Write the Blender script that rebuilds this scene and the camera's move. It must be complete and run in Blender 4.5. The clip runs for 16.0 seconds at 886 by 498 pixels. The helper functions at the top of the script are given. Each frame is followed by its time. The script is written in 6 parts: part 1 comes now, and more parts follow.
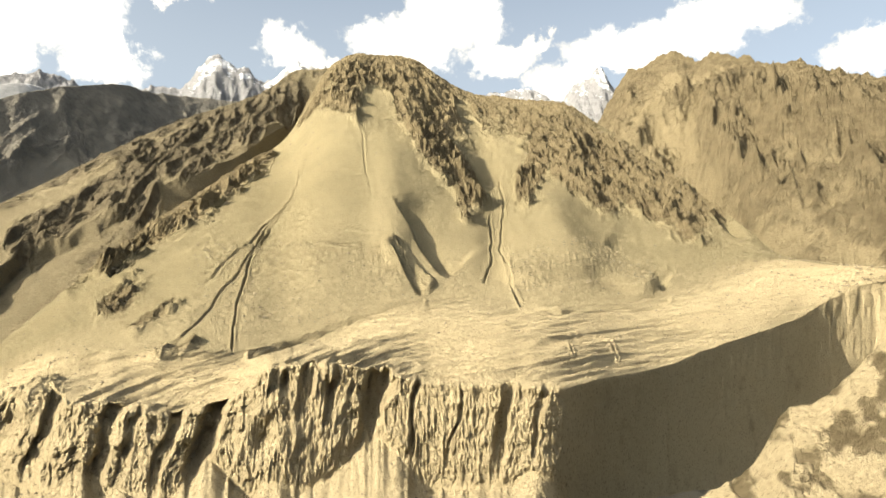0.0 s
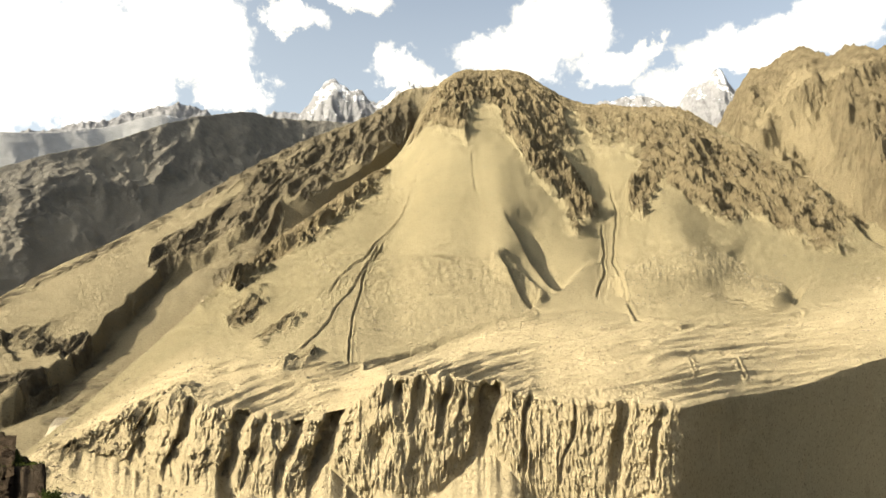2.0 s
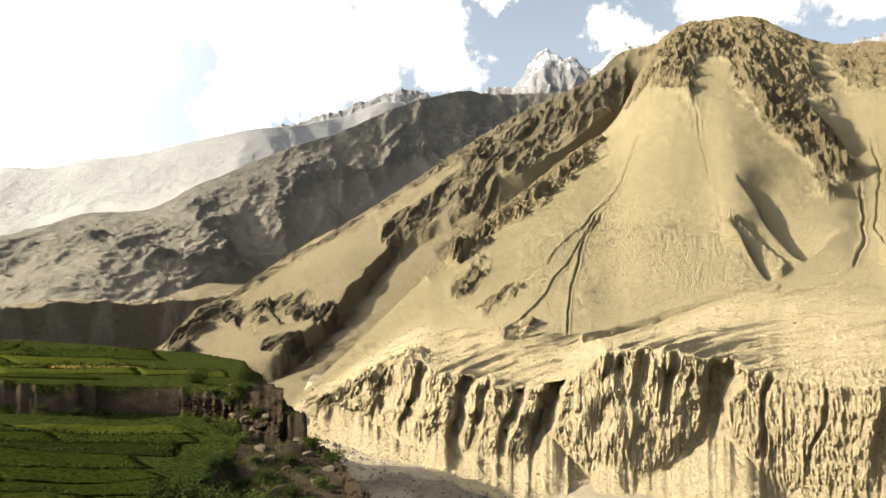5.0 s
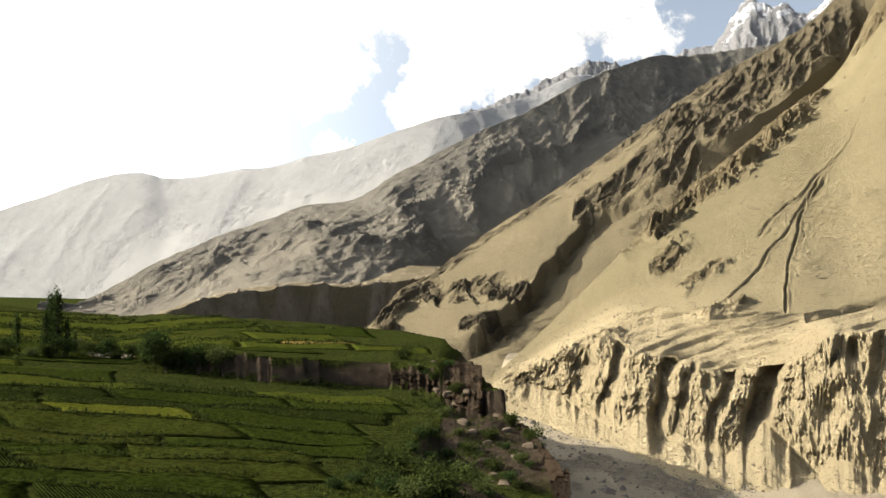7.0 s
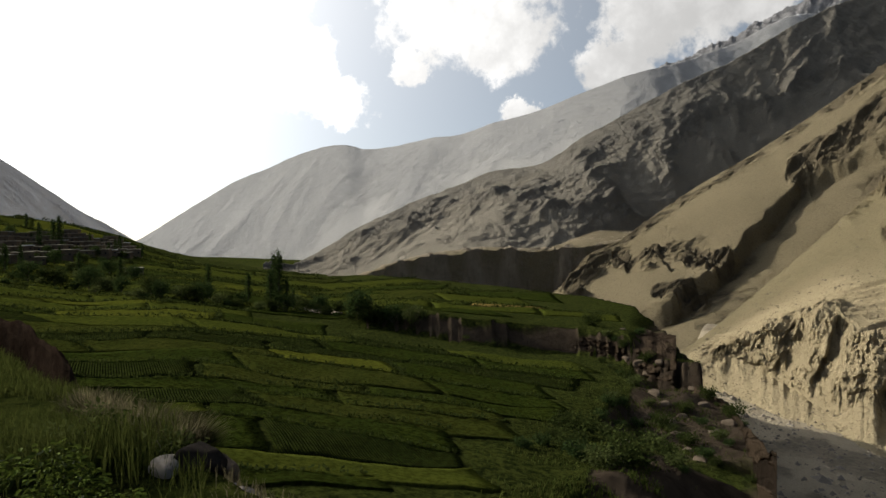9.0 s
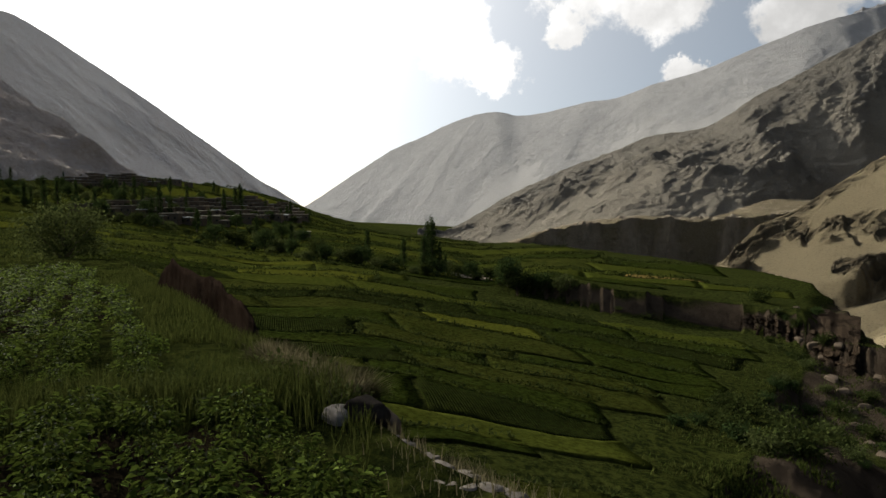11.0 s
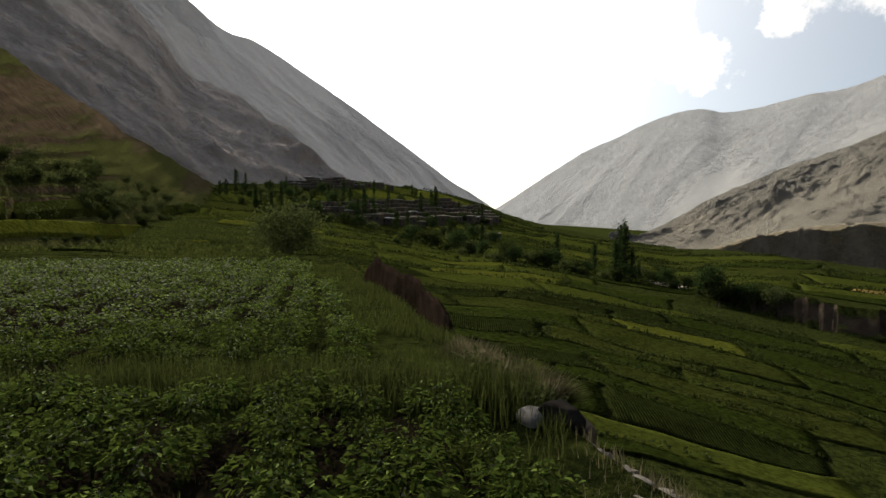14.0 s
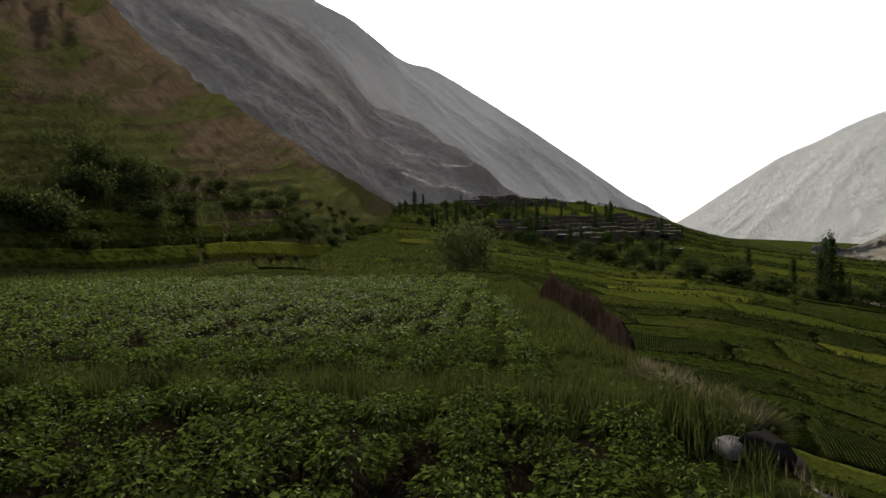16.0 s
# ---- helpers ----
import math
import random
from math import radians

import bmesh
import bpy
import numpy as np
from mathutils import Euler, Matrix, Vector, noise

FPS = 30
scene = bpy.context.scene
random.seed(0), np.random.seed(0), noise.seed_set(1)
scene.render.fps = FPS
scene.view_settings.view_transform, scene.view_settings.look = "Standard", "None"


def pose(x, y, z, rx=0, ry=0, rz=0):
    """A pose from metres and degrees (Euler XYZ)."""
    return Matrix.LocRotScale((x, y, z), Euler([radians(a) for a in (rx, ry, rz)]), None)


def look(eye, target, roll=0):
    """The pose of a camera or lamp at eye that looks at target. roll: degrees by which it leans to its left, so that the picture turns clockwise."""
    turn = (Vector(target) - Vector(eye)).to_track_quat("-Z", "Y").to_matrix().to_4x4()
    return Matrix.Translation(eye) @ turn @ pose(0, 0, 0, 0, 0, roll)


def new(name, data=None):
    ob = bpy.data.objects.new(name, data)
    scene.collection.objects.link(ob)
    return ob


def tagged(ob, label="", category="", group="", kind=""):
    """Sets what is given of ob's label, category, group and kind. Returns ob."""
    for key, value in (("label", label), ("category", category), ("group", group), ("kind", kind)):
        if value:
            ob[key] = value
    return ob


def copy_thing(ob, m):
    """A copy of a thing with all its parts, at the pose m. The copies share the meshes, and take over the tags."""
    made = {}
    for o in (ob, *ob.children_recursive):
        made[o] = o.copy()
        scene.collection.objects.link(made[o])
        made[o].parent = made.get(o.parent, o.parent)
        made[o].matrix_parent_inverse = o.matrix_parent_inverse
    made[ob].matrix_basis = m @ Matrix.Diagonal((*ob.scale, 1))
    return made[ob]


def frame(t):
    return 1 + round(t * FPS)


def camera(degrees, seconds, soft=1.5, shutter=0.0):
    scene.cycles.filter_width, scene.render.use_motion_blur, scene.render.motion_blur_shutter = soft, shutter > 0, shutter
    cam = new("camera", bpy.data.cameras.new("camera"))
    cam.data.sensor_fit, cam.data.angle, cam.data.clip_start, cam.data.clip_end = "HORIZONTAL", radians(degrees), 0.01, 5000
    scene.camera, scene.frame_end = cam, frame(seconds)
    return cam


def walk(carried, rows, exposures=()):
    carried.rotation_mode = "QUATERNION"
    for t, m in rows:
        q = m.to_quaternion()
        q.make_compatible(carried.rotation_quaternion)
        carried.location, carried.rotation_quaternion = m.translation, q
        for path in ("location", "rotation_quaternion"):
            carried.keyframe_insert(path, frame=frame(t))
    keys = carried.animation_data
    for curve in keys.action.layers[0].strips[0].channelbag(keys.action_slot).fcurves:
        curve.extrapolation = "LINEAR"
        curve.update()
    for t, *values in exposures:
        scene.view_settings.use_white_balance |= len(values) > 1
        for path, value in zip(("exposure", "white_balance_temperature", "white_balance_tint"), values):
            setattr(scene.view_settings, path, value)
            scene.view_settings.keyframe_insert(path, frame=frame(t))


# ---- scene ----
# ---------------------------------------------------------------- camera
cam = camera(69.04, 16.0)
REACH = 0.28          # the lens swings round the body at this radius
EYE = 1.65
# seconds, yaw to the left, pitch up, lean to the right
TURNS = [
    (0.0, 0.0, 5.1, -0.06), (0.5, 2.27, 6.12, -0.13), (1.0, 4.9, 6.26, -0.33), (1.5, 7.87, 6.82, -0.68),
    (2.0, 9.78, 6.25, -0.31), (2.5, 11.38, 6.12, 0.65), (3.0, 14.36, 5.34, 0.46), (5.5, 32.92, 3.12, 0.04),
    (6.0, 37.32, 2.58, 0.84), (6.5, 42.21, 1.94, 0.11), (7.0, 45.83, 1.74, 0.52), (7.5, 49.26, 1.3, 0.61),
    (8.0, 53.03, 0.66, 0.14), (8.5, 58.15, -0.04, 0.75), (9.0, 62.37, -1.26, 0.41), (11.5, 78.02, -3.75, 0.23),
    (12.0, 80.44, -2.65, 0.61), (12.5, 84.3, -1.57, 1.06), (13.0, 86.88, -4.01, 0.15), (13.5, 89.37, -4.39, -0.64),
    (14.0, 92.44, -3.9, -0.31), (14.5, 96.08, -3.04, -0.6), (15.0, 100.83, -3.06, -0.1), (15.5, 104.42, -2.22, 0.53),
    (16.0, 107.74, -2.29, 1.03),
]


def stand(yaw, pitch, lean):
    a = radians(yaw)
    return pose(-REACH * math.sin(a), REACH * math.cos(a), EYE, 0, 0, yaw) @ pose(0, 0, 0, 90 + pitch) @ pose(0, 0, 0, 0, 0, -lean)


walk(cam, [(t, stand(yaw, pitch, lean)) for t, yaw, pitch, lean in TURNS],
     [(0.0, 1.58, 7150, 8), (3.0, 1.58, 7150, 8), (5.5, 1.6, 7000, 9), (6.0, 1.75, 7000, 9), (6.5, 1.7, 6800, 9), (7.0, 1.35, 6700, 10), (9.0, 0.35, 6500, 10),
      (11.5, 0.15, 6500, 10), (12.5, -0.5, 6500, 10), (13.5, 0.36, 6500, 10), (16.0, 0.6, 6500, 10)])

# ---------------------------------------------------------------- sun and sky
SUN_AZ, SUN_EL = 122.0, 26.0      # degrees to the left of the first view, and up


def way(az, el):
    a, e = radians(az), radians(el)
    return Vector((-math.sin(a) * math.cos(e), math.cos(a) * math.cos(e), math.sin(e)))


sun = new("sun", bpy.data.lights.new("sun", "SUN"))
sun.data.energy, sun.data.angle, sun.data.color = 5.0, radians(0.6), (1.0, 0.93, 0.80)
sun.matrix_world = look(way(SUN_AZ, SUN_EL) * 100, (0, 0, 0))

world = bpy.data.worlds.new("sky")
scene.world = world
world.use_nodes = True


class Nodes:
    """Short hand for node trees."""

    def __init__(self, tree):
        self.tree = tree
        tree.nodes.clear()

    def add(self, kind):
        return self.tree.nodes.new(kind)

    def field(self, name):
        n = self.add("ShaderNodeAttribute")
        n.attribute_name = name
        return n.outputs["Fac"]

    def put(self, socket, value):
        if isinstance(value, bpy.types.NodeSocket):
            self.tree.links.new(value, socket)
        else:
            socket.default_value = value

    def math(self, op, a, b=0.0, c=0.0, clamp=False):
        n = self.add("ShaderNodeMath")
        n.operation, n.use_clamp = op, clamp
        for s, v in zip(n.inputs, (a, b, c)):
            self.put(s, v)
        return n.outputs[0]

    def vec(self, op, a, b=None, out=0):
        n = self.add("ShaderNodeVectorMath")
        n.operation = op
        self.put(n.inputs[0], a)
        if b is not None:
            self.put(n.inputs["Scale"] if op == "SCALE" else n.inputs[1], b)
        return n.outputs[out]

    def noise(self, vector, scale, detail=4.0, rough=0.55, distort=0.0, out="Fac"):
        n = self.add("ShaderNodeTexNoise")
        self.put(n.inputs["Vector"], vector)
        n.inputs["Scale"].default_value, n.inputs["Detail"].default_value = scale, detail
        n.inputs["Roughness"].default_value, n.inputs["Distortion"].default_value = rough, distort
        return n.outputs[out]

    def ramp(self, fac, *stops):
        n = self.add("ShaderNodeValToRGB")
        self.put(n.inputs[0], fac)
        e = n.color_ramp.elements
        while len(e) < len(stops):
            e.new(0.5)
        for k, (at, col) in zip(e, stops):
            k.position = at
            k.color = (*col, 1) if isinstance(col, tuple) else (col, col, col, 1)
        return n.outputs[0]

    def mix(self, fac, a, b, blend="MIX"):
        n = self.add("ShaderNodeMix")
        n.data_type, n.blend_type = "RGBA", blend
        self.put(n.inputs[0], fac)
        for s, v in ((n.inputs[6], a), (n.inputs[7], b)):
            self.put(s, (*v, 1) if isinstance(v, tuple) and len(v) == 3 else v)
        return n.outputs[2]

    def range(self, v, a, b, c=0.0, d=1.0, smooth=True):
        n = self.add("ShaderNodeMapRange")
        n.interpolation_type = "SMOOTHSTEP" if smooth else "LINEAR"
        for s, x in zip(n.inputs, (v, a, b, c, d)):
            self.put(s, x)
        return n.outputs[0]


def build_sky():
    k = Nodes(world.node_tree)
    sky = k.add("ShaderNodeTexSky")
    sky.sky_type, sky.sun_disc = "NISHITA", False
    sky.sun_elevation, sky.sun_rotation = radians(SUN_EL), radians(-SUN_AZ)
    sky.altitude, sky.air_density, sky.dust_density, sky.ozone_density = 2500.0, 1.0, 2.5, 1.0
    d = k.add("ShaderNodeTexCoord").outputs["Generated"]
    warp = k.vec("SUBTRACT", k.noise(d, 8.0, 8.0, 0.66, out="Color"), (0.5, 0.5, 0.5))
    p = k.vec("ADD", d, k.vec("SCALE", warp, 0.15))
    puffs = None
    for az, el, wide, high in CLOUDS:
        c = way(az, el)
        right = Vector((-c.y, c.x, 0)).normalized()
        up = c.cross(right).normalized()
        q = k.vec("SUBTRACT", p, tuple(c))
        u = k.math("MULTIPLY", k.vec("DOT_PRODUCT", q, tuple(right), 1), 1 / radians(wide))
        v = k.math("MULTIPLY", k.vec("DOT_PRODUCT", q, tuple(up), 1), 1 / radians(high))
        w = k.vec("DOT_PRODUCT", q, tuple(c), 1)
        r = k.math("SQRT", k.math("ADD", k.math("ADD", k.math("MULTIPLY", u, u), k.math("MULTIPLY", v, v)), k.math("MULTIPLY", k.math("MULTIPLY", w, w), 40.0)))
        m = k.math("SUBTRACT", 1.0, r)
        puffs = m if puffs is None else k.math("MAXIMUM", puffs, m)
    fine = k.noise(d, 26.0, 7.0, 0.62)
    dens = k.math("ADD", puffs, k.math("MULTIPLY", k.math("SUBTRACT", fine, 0.5), 1.1))
    cover = k.range(dens, 0.0, 0.34)
    toward = k.vec("DOT_PRODUCT", d, tuple(way(SUN_AZ, SUN_EL)), 1)
    near_sun = k.math("POWER", k.math("MAXIMUM", toward, 0.0), 9.0)
    broad = k.math("POWER", k.math("MAXIMUM", toward, 0.0), 2.0)
    shade = k.range(k.noise(d, 11.0, 5.0, 0.6), 0.35, 0.7, 0.72, 1.0)
    lum = k.math("MULTIPLY", shade, k.math("ADD", k.math("MULTIPLY_ADD", broad, 1.5, CLOUD_LIGHT), k.math("MULTIPLY", near_sun, CLOUD_GLOW)))
    white = k.mix(near_sun, (1.0, 0.99, 0.97), (1.0, 0.97, 0.90))
    cloud = k.vec("SCALE", white, lum)
    level = k.add("ShaderNodeSeparateXYZ")
    k.put(level.inputs[0], d)
    blue = k.mix(k.range(level.outputs[2], 0.30, 0.75, 0.5, 0.0), k.vec("SCALE", sky.outputs[0], SKY), (0.275, 0.305, 0.325))
    glare = k.vec("SCALE", (1.0, 0.96, 0.89), k.math("ADD", k.math("MULTIPLY", k.math("POWER", k.math("MAXIMUM", toward, 0.0), 14.0), SKY_GLOW), k.math("MULTIPLY_ADD", k.math("POWER", k.math("MAXIMUM", toward, 0.0), 5.0), 1.6, k.math("MULTIPLY", broad, 0.5))))
    out = k.add("ShaderNodeOutputWorld")
    bg = k.add("ShaderNodeBackground")
    k.put(bg.inputs[0], k.mix(cover, k.vec("ADD", blue, glare), cloud))
    k.tree.links.new(bg.outputs[0], out.inputs[0])


SKY, CLOUD_LIGHT, CLOUD_GLOW, SKY_GLOW = 0.068, 0.55, 0.7, 1.0
# azimuth, height, half width, half height of each bank of cloud, in degrees
CLOUDS = [
    (33, 22, 6, 4), (40, 20, 7, 5), (37, 27, 8, 4), (24.5, 25, 3, 1.5), (18, 27, 3, 1.5), (13, 21.2, 3.4, 2.2), (9.5, 20.0, 2, 1.2), (3.5, 22.6, 4.5, 2.4), (-1, 25, 4.5, 3.4), (-5.5, 21.4, 3.4, 2.0),
    (-11.5, 19.0, 4, 2.2), (-17, 21.5, 5.5, 2.6), (-22, 22.5, 6.5, 2.6), (-27.5, 23, 4, 1.6), (-34.5, 18.6, 3.6, 2.4), (-8.5, 22.4, 2.4, 1.0), (48, 24, 7, 5), (56, 24, 9, 6), (62, 20, 6, 6),
    (57, 17.6, 5.5, 4.6), (43.5, 17.2, 5.6, 4.2), (47, 14.4, 3.4, 3.0), (64.7, 14.5, 2.4, 1.6), (75.2, 14.6, 4.6, 4.0), (70.5, 12.4, 3.0, 2.4), (79, 18.6, 5.5, 3), (55.3, 10.8, 1.9, 1.0), (36, 17.5, 3.6, 2.4), (28, 19.0, 4, 2),
]
build_sky()

# ---------------------------------------------------------------- number tools
_perm = np.random.RandomState(7).permutation(4096).astype(np.int32)
_rand = (_perm / 4095.0).astype(np.float32)


def _hash(i, j):
    return _rand[(_perm[i & 4095] + j) & 4095]


def vnoise(x, y):
    """Smooth noise between 0 and 1 on arrays."""
    x, y = np.broadcast_arrays(np.asarray(x, float), np.asarray(y, float))
    x, y = x.astype(np.float32), y.astype(np.float32)
    fx, fy = np.floor(x), np.floor(y)
    i, j = fx.astype(np.int32), fy.astype(np.int32)
    u, v = x - fx, y - fy
    u, v = u * u * u * (u * (u * 6 - 15) + 10), v * v * v * (v * (v * 6 - 15) + 10)
    a, b = _hash(i, j), _hash(i + 1, j)
    c, d = _hash(i, j + 1), _hash(i + 1, j + 1)
    return (a * (1 - u) + b * u) * (1 - v) + (c * (1 - u) + d * u) * v


def fbm(x, y, octaves=5, gain=0.5):
    """Cloudy noise about zero, roughly -1 to 1."""
    total, amp, size = 0, 1.0, 0.0
    for o in range(octaves):
        total = total + amp * (2 * vnoise(x * 2 ** o + 17.3 * o, y * 2 ** o - 9.1 * o) - 1)
        size += amp
        amp *= gain
    return total / size * 1.5


def ridged(x, y, octaves=5, gain=0.5):
    """Sharp-crested noise, 0 in the hollows to 1 on the crests."""
    total, amp, size = 0, 1.0, 0.0
    for o in range(octaves):
        n = 1 - abs(2 * vnoise(x * 2 ** o + 31.7 * o, y * 2 ** o + 5.3 * o) - 1)
        total = total + amp * n * n
        size += amp
        amp *= gain
    return total / size


def gnoise(x, y):
    """Gradient noise about zero on arrays."""
    x, y = np.broadcast_arrays(np.asarray(x, float), np.asarray(y, float))
    x, y = x.astype(np.float32), y.astype(np.float32)
    fx, fy = np.floor(x), np.floor(y)
    i, j = fx.astype(np.int32), fy.astype(np.int32)
    dx, dy = x - fx, y - fy
    u, v = dx * dx * dx * (dx * (dx * 6 - 15) + 10), dy * dy * dy * (dy * (dy * 6 - 15) + 10)

    def corner(a, b):
        t = _hash(i + a, j + b) * np.float32(2 * math.pi)
        return np.cos(t) * (dx - a) + np.sin(t) * (dy - b)
    lo = corner(0, 0) * (1 - u) + corner(1, 0) * u
    hi = corner(0, 1) * (1 - u) + corner(1, 1) * u
    return lo * (1 - v) + hi * v


def crested(x, y, octaves=6, gain=0.55):
    """Sharp branching crests and rough hollows, about 0 to 1: each finer fold grows on the coarser one."""
    total, amp, size, hold = 0, 1.0, 0.0, 1.0
    c, s = 0.8, 0.6
    for o in range(octaves):
        n = np.clip(1 - 1.7 * np.abs(gnoise(x, y)), 0, 1) ** 2
        total = total + amp * n * hold
        hold = np.clip(0.35 + 1.1 * n, 0, 1)
        size += amp * 0.85
        amp *= gain
        x, y = (x * c - y * s) * 2.03 + 13.7, (x * s + y * c) * 2.03 - 7.1
    return total / size


def smooth(v, a, b):
    s = np.clip((v - a) / (b - a), 0, 1)
    return s * s * (3 - 2 * s)


def curve(knots):
    """A smooth line through (azimuth, value) knots."""
    k = sorted(knots)
    xs, ys = np.array([p[0] for p in k], float), np.array([p[1] for p in k], float)
    m = np.gradient(ys, xs)

    def at(a):
        a = np.clip(a, xs[0], xs[-1])
        i = np.clip(np.searchsorted(xs, a) - 1, 0, len(xs) - 2)
        h = xs[i + 1] - xs[i]
        s = (a - xs[i]) / h
        cub = (2 * s ** 3 - 3 * s ** 2 + 1) * ys[i] + (s ** 3 - 2 * s ** 2 + s) * h * m[i] + (3 * s ** 2 - 2 * s ** 3) * ys[i + 1] + (s ** 3 - s ** 2) * h * m[i + 1]
        return cub
    return at


def near_line(az, el, *pts, signed=False):
    """Distance in degrees from (az, el) to a broken line, and how far along it (0 to 1)."""
    best, along, side = np.full(np.shape(az), 1e9), np.zeros(np.shape(az)), np.zeros(np.shape(az))
    n = len(pts) - 1
    for i in range(n):
        (a0, e0), (a1, e1) = pts[i], pts[i + 1]
        da, de = a1 - a0, e1 - e0
        s = np.clip(((az - a0) * da + (el - e0) * de) / (da * da + de * de), 0, 1)
        d = np.hypot(az - a0 - s * da, el - e0 - s * de)
        hit = d < best
        best, along = np.where(hit, d, best), np.where(hit, (i + s) / n, along)
        if signed:
            side = np.where(hit, np.sign((az - a0) * de - (el - e0) * da), side)
    return (best * side, along) if signed else (best, along)


def polar(az, r, z):
    a = np.radians(az)
    return np.stack(np.broadcast_arrays(-r * np.sin(a), r * np.cos(a), z), -1)


def grid_mesh(name, p, material, parent=None, **fields):
    """A sheet from an array of points (rows, columns, 3), with named numbers at its points."""
    n, m = p.shape[:2]
    idx = np.arange(n * m).reshape(n, m)
    quads = np.stack([idx[:-1, :-1], idx[:-1, 1:], idx[1:, 1:], idx[1:, :-1]], -1).reshape(-1, 4)
    me = bpy.data.meshes.new(name)
    me.vertices.add(n * m)
    me.vertices.foreach_set("co", p.reshape(-1).astype(np.float32))
    me.loops.add(quads.size)
    me.loops.foreach_set("vertex_index", quads.reshape(-1).astype(np.int32))
    me.polygons.add(len(quads))
    me.polygons.foreach_set("loop_start", np.arange(0, quads.size, 4, dtype=np.int32))
    me.polygons.foreach_set("use_smooth", np.ones(len(quads), bool))
    me.update(calc_edges=True)
    for key, v in fields.items():
        at = me.attributes.new(key, "FLOAT", "POINT")
        at.data.foreach_set("value", np.broadcast_to(v, (n, m)).reshape(-1).astype(np.float32))
    me.materials.append(material)
    ob = new(name, me)
    ob.parent = parent
    return ob


# ---------------------------------------------------------------- materials
def material(name):
    m = bpy.data.materials.new(name)
    m.use_nodes = True
    k = Nodes(m.node_tree)
    b = k.add("ShaderNodeBsdfPrincipled")
    o = k.add("ShaderNodeOutputMaterial")
    k.tree.links.new(b.outputs[0], o.inputs[0])
    return m, k, b


def earth(name, sand, rock, dark, size=1.0, bump=1.0, snow=None, pale=None, haze_sheen=0.0, speck=None, mottle=0.0):
    """Bare ground: sand where the field "rock" is 0, broken rock where it is 1; size sets the grain in metres."""
    m, k, b = material(name)
    pos = k.add("ShaderNodeNewGeometry").outputs["Position"]
    rocky = k.field("rock")
    wide = k.noise(pos, 0.012 / size, 5.0, 0.6)
    grain = k.noise(pos, 0.22 / size, 8.0, 0.68)
    fine = k.noise(pos, 1.6 / size, 8.0, 0.78)
    streak = k.noise(k.vec("MULTIPLY", pos, (1.0, 1.0, 0.3)), 0.55 / size, 7.0, 0.7)
    s = k.mix(k.range(wide, 0.3, 0.7), sand, tuple(c * 0.74 for c in sand))
    s = k.mix(k.range(fine, 0.35, 0.75), s, tuple(min(1, c * 1.12) for c in sand))
    s = k.mix(k.math("MULTIPLY", k.field("fresh"), 1.0 if pale else 0.0), s, k.mix(k.range(fine, 0.3, 0.75), pale or sand, tuple(c * 0.8 for c in (pale or sand))))
    r = k.mix(k.range(grain, 0.35, 0.65), rock, dark)
    r = k.mix(k.range(wide, 0.35, 0.7, 0.0, 0.5), r, tuple(c * 1.25 for c in rock))
    r = k.mix(k.range(streak, 0.5, 0.66, 0.0, 0.5), r, tuple(c * 0.7 for c in dark))
    s = k.mix(k.range(k.noise(pos, 2.2 / size, 4.0, 0.6), 0.56, 0.68, 0.0, 0.65), s, speck or dark)
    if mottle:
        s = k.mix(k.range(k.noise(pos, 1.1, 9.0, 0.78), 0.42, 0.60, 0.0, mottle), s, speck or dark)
    edge = k.range(k.math("ADD", rocky, k.math("MULTIPLY", k.math("SUBTRACT", grain, 0.5), 0.7)), 0.3, 0.7)
    col = k.mix(edge, s, r)
    if snow:
        z = k.add("ShaderNodeSeparateXYZ")
        k.put(z.inputs[0], pos)
        lie = k.math("ADD", z.outputs[2], k.math("MULTIPLY", k.math("SUBTRACT", k.noise(pos, 0.011, 8.0, 0.7), 0.5), snow[1]))
        col = k.mix(k.range(lie, snow[0] - 60, snow[0] + 60), col, (0.70, 0.72, 0.76))
    k.put(b.inputs["Base Color"], col)
    b.inputs["Roughness"].default_value = 0.92
    b.inputs["Specular IOR Level"].default_value = 0.0
    # sheen that stands in for haze on distant slopes
    b.inputs["Sheen Weight"].default_value = haze_sheen
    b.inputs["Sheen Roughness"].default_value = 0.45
    bm = k.add("ShaderNodeBump")
    bm.inputs["Distance"].default_value = 1.6 * size * bump
    bm.inputs["Strength"].default_value = 0.9
    k.put(bm.inputs["Height"], k.math("ADD", k.math("MULTIPLY", grain, k.range(edge, 0.0, 1.0, 0.45, 1.6)), k.math("ADD", k.math("MULTIPLY", fine, k.range(edge, 0.0, 1.0, 1.0, 1.8)), k.math("MULTIPLY", streak, k.range(edge, 0.0, 1.0, 0.2, 1.2)))))
    k.put(b.inputs["Normal"], bm.outputs[0])
    return m


SAND, ROCK, DARK = (0.252, 0.214, 0.128), (0.236, 0.192, 0.115), (0.150, 0.120, 0.072)
PALE = (0.50, 0.415, 0.26)
mat_main = earth("pale_scree_and_rock", SAND, ROCK, DARK, 3.0, 1.5, pale=PALE)
mat_spur = earth("scree_and_brown_rock", (0.235, 0.198, 0.125), (0.185, 0.155, 0.102), (0.105, 0.090, 0.064), 4.0, 1.7)
mat_dark = earth("grey_brown_mountain_rock", (0.235, 0.215, 0.175), (0.210, 0.195, 0.164), (0.165, 0.155, 0.134), 6.0, 1.3)
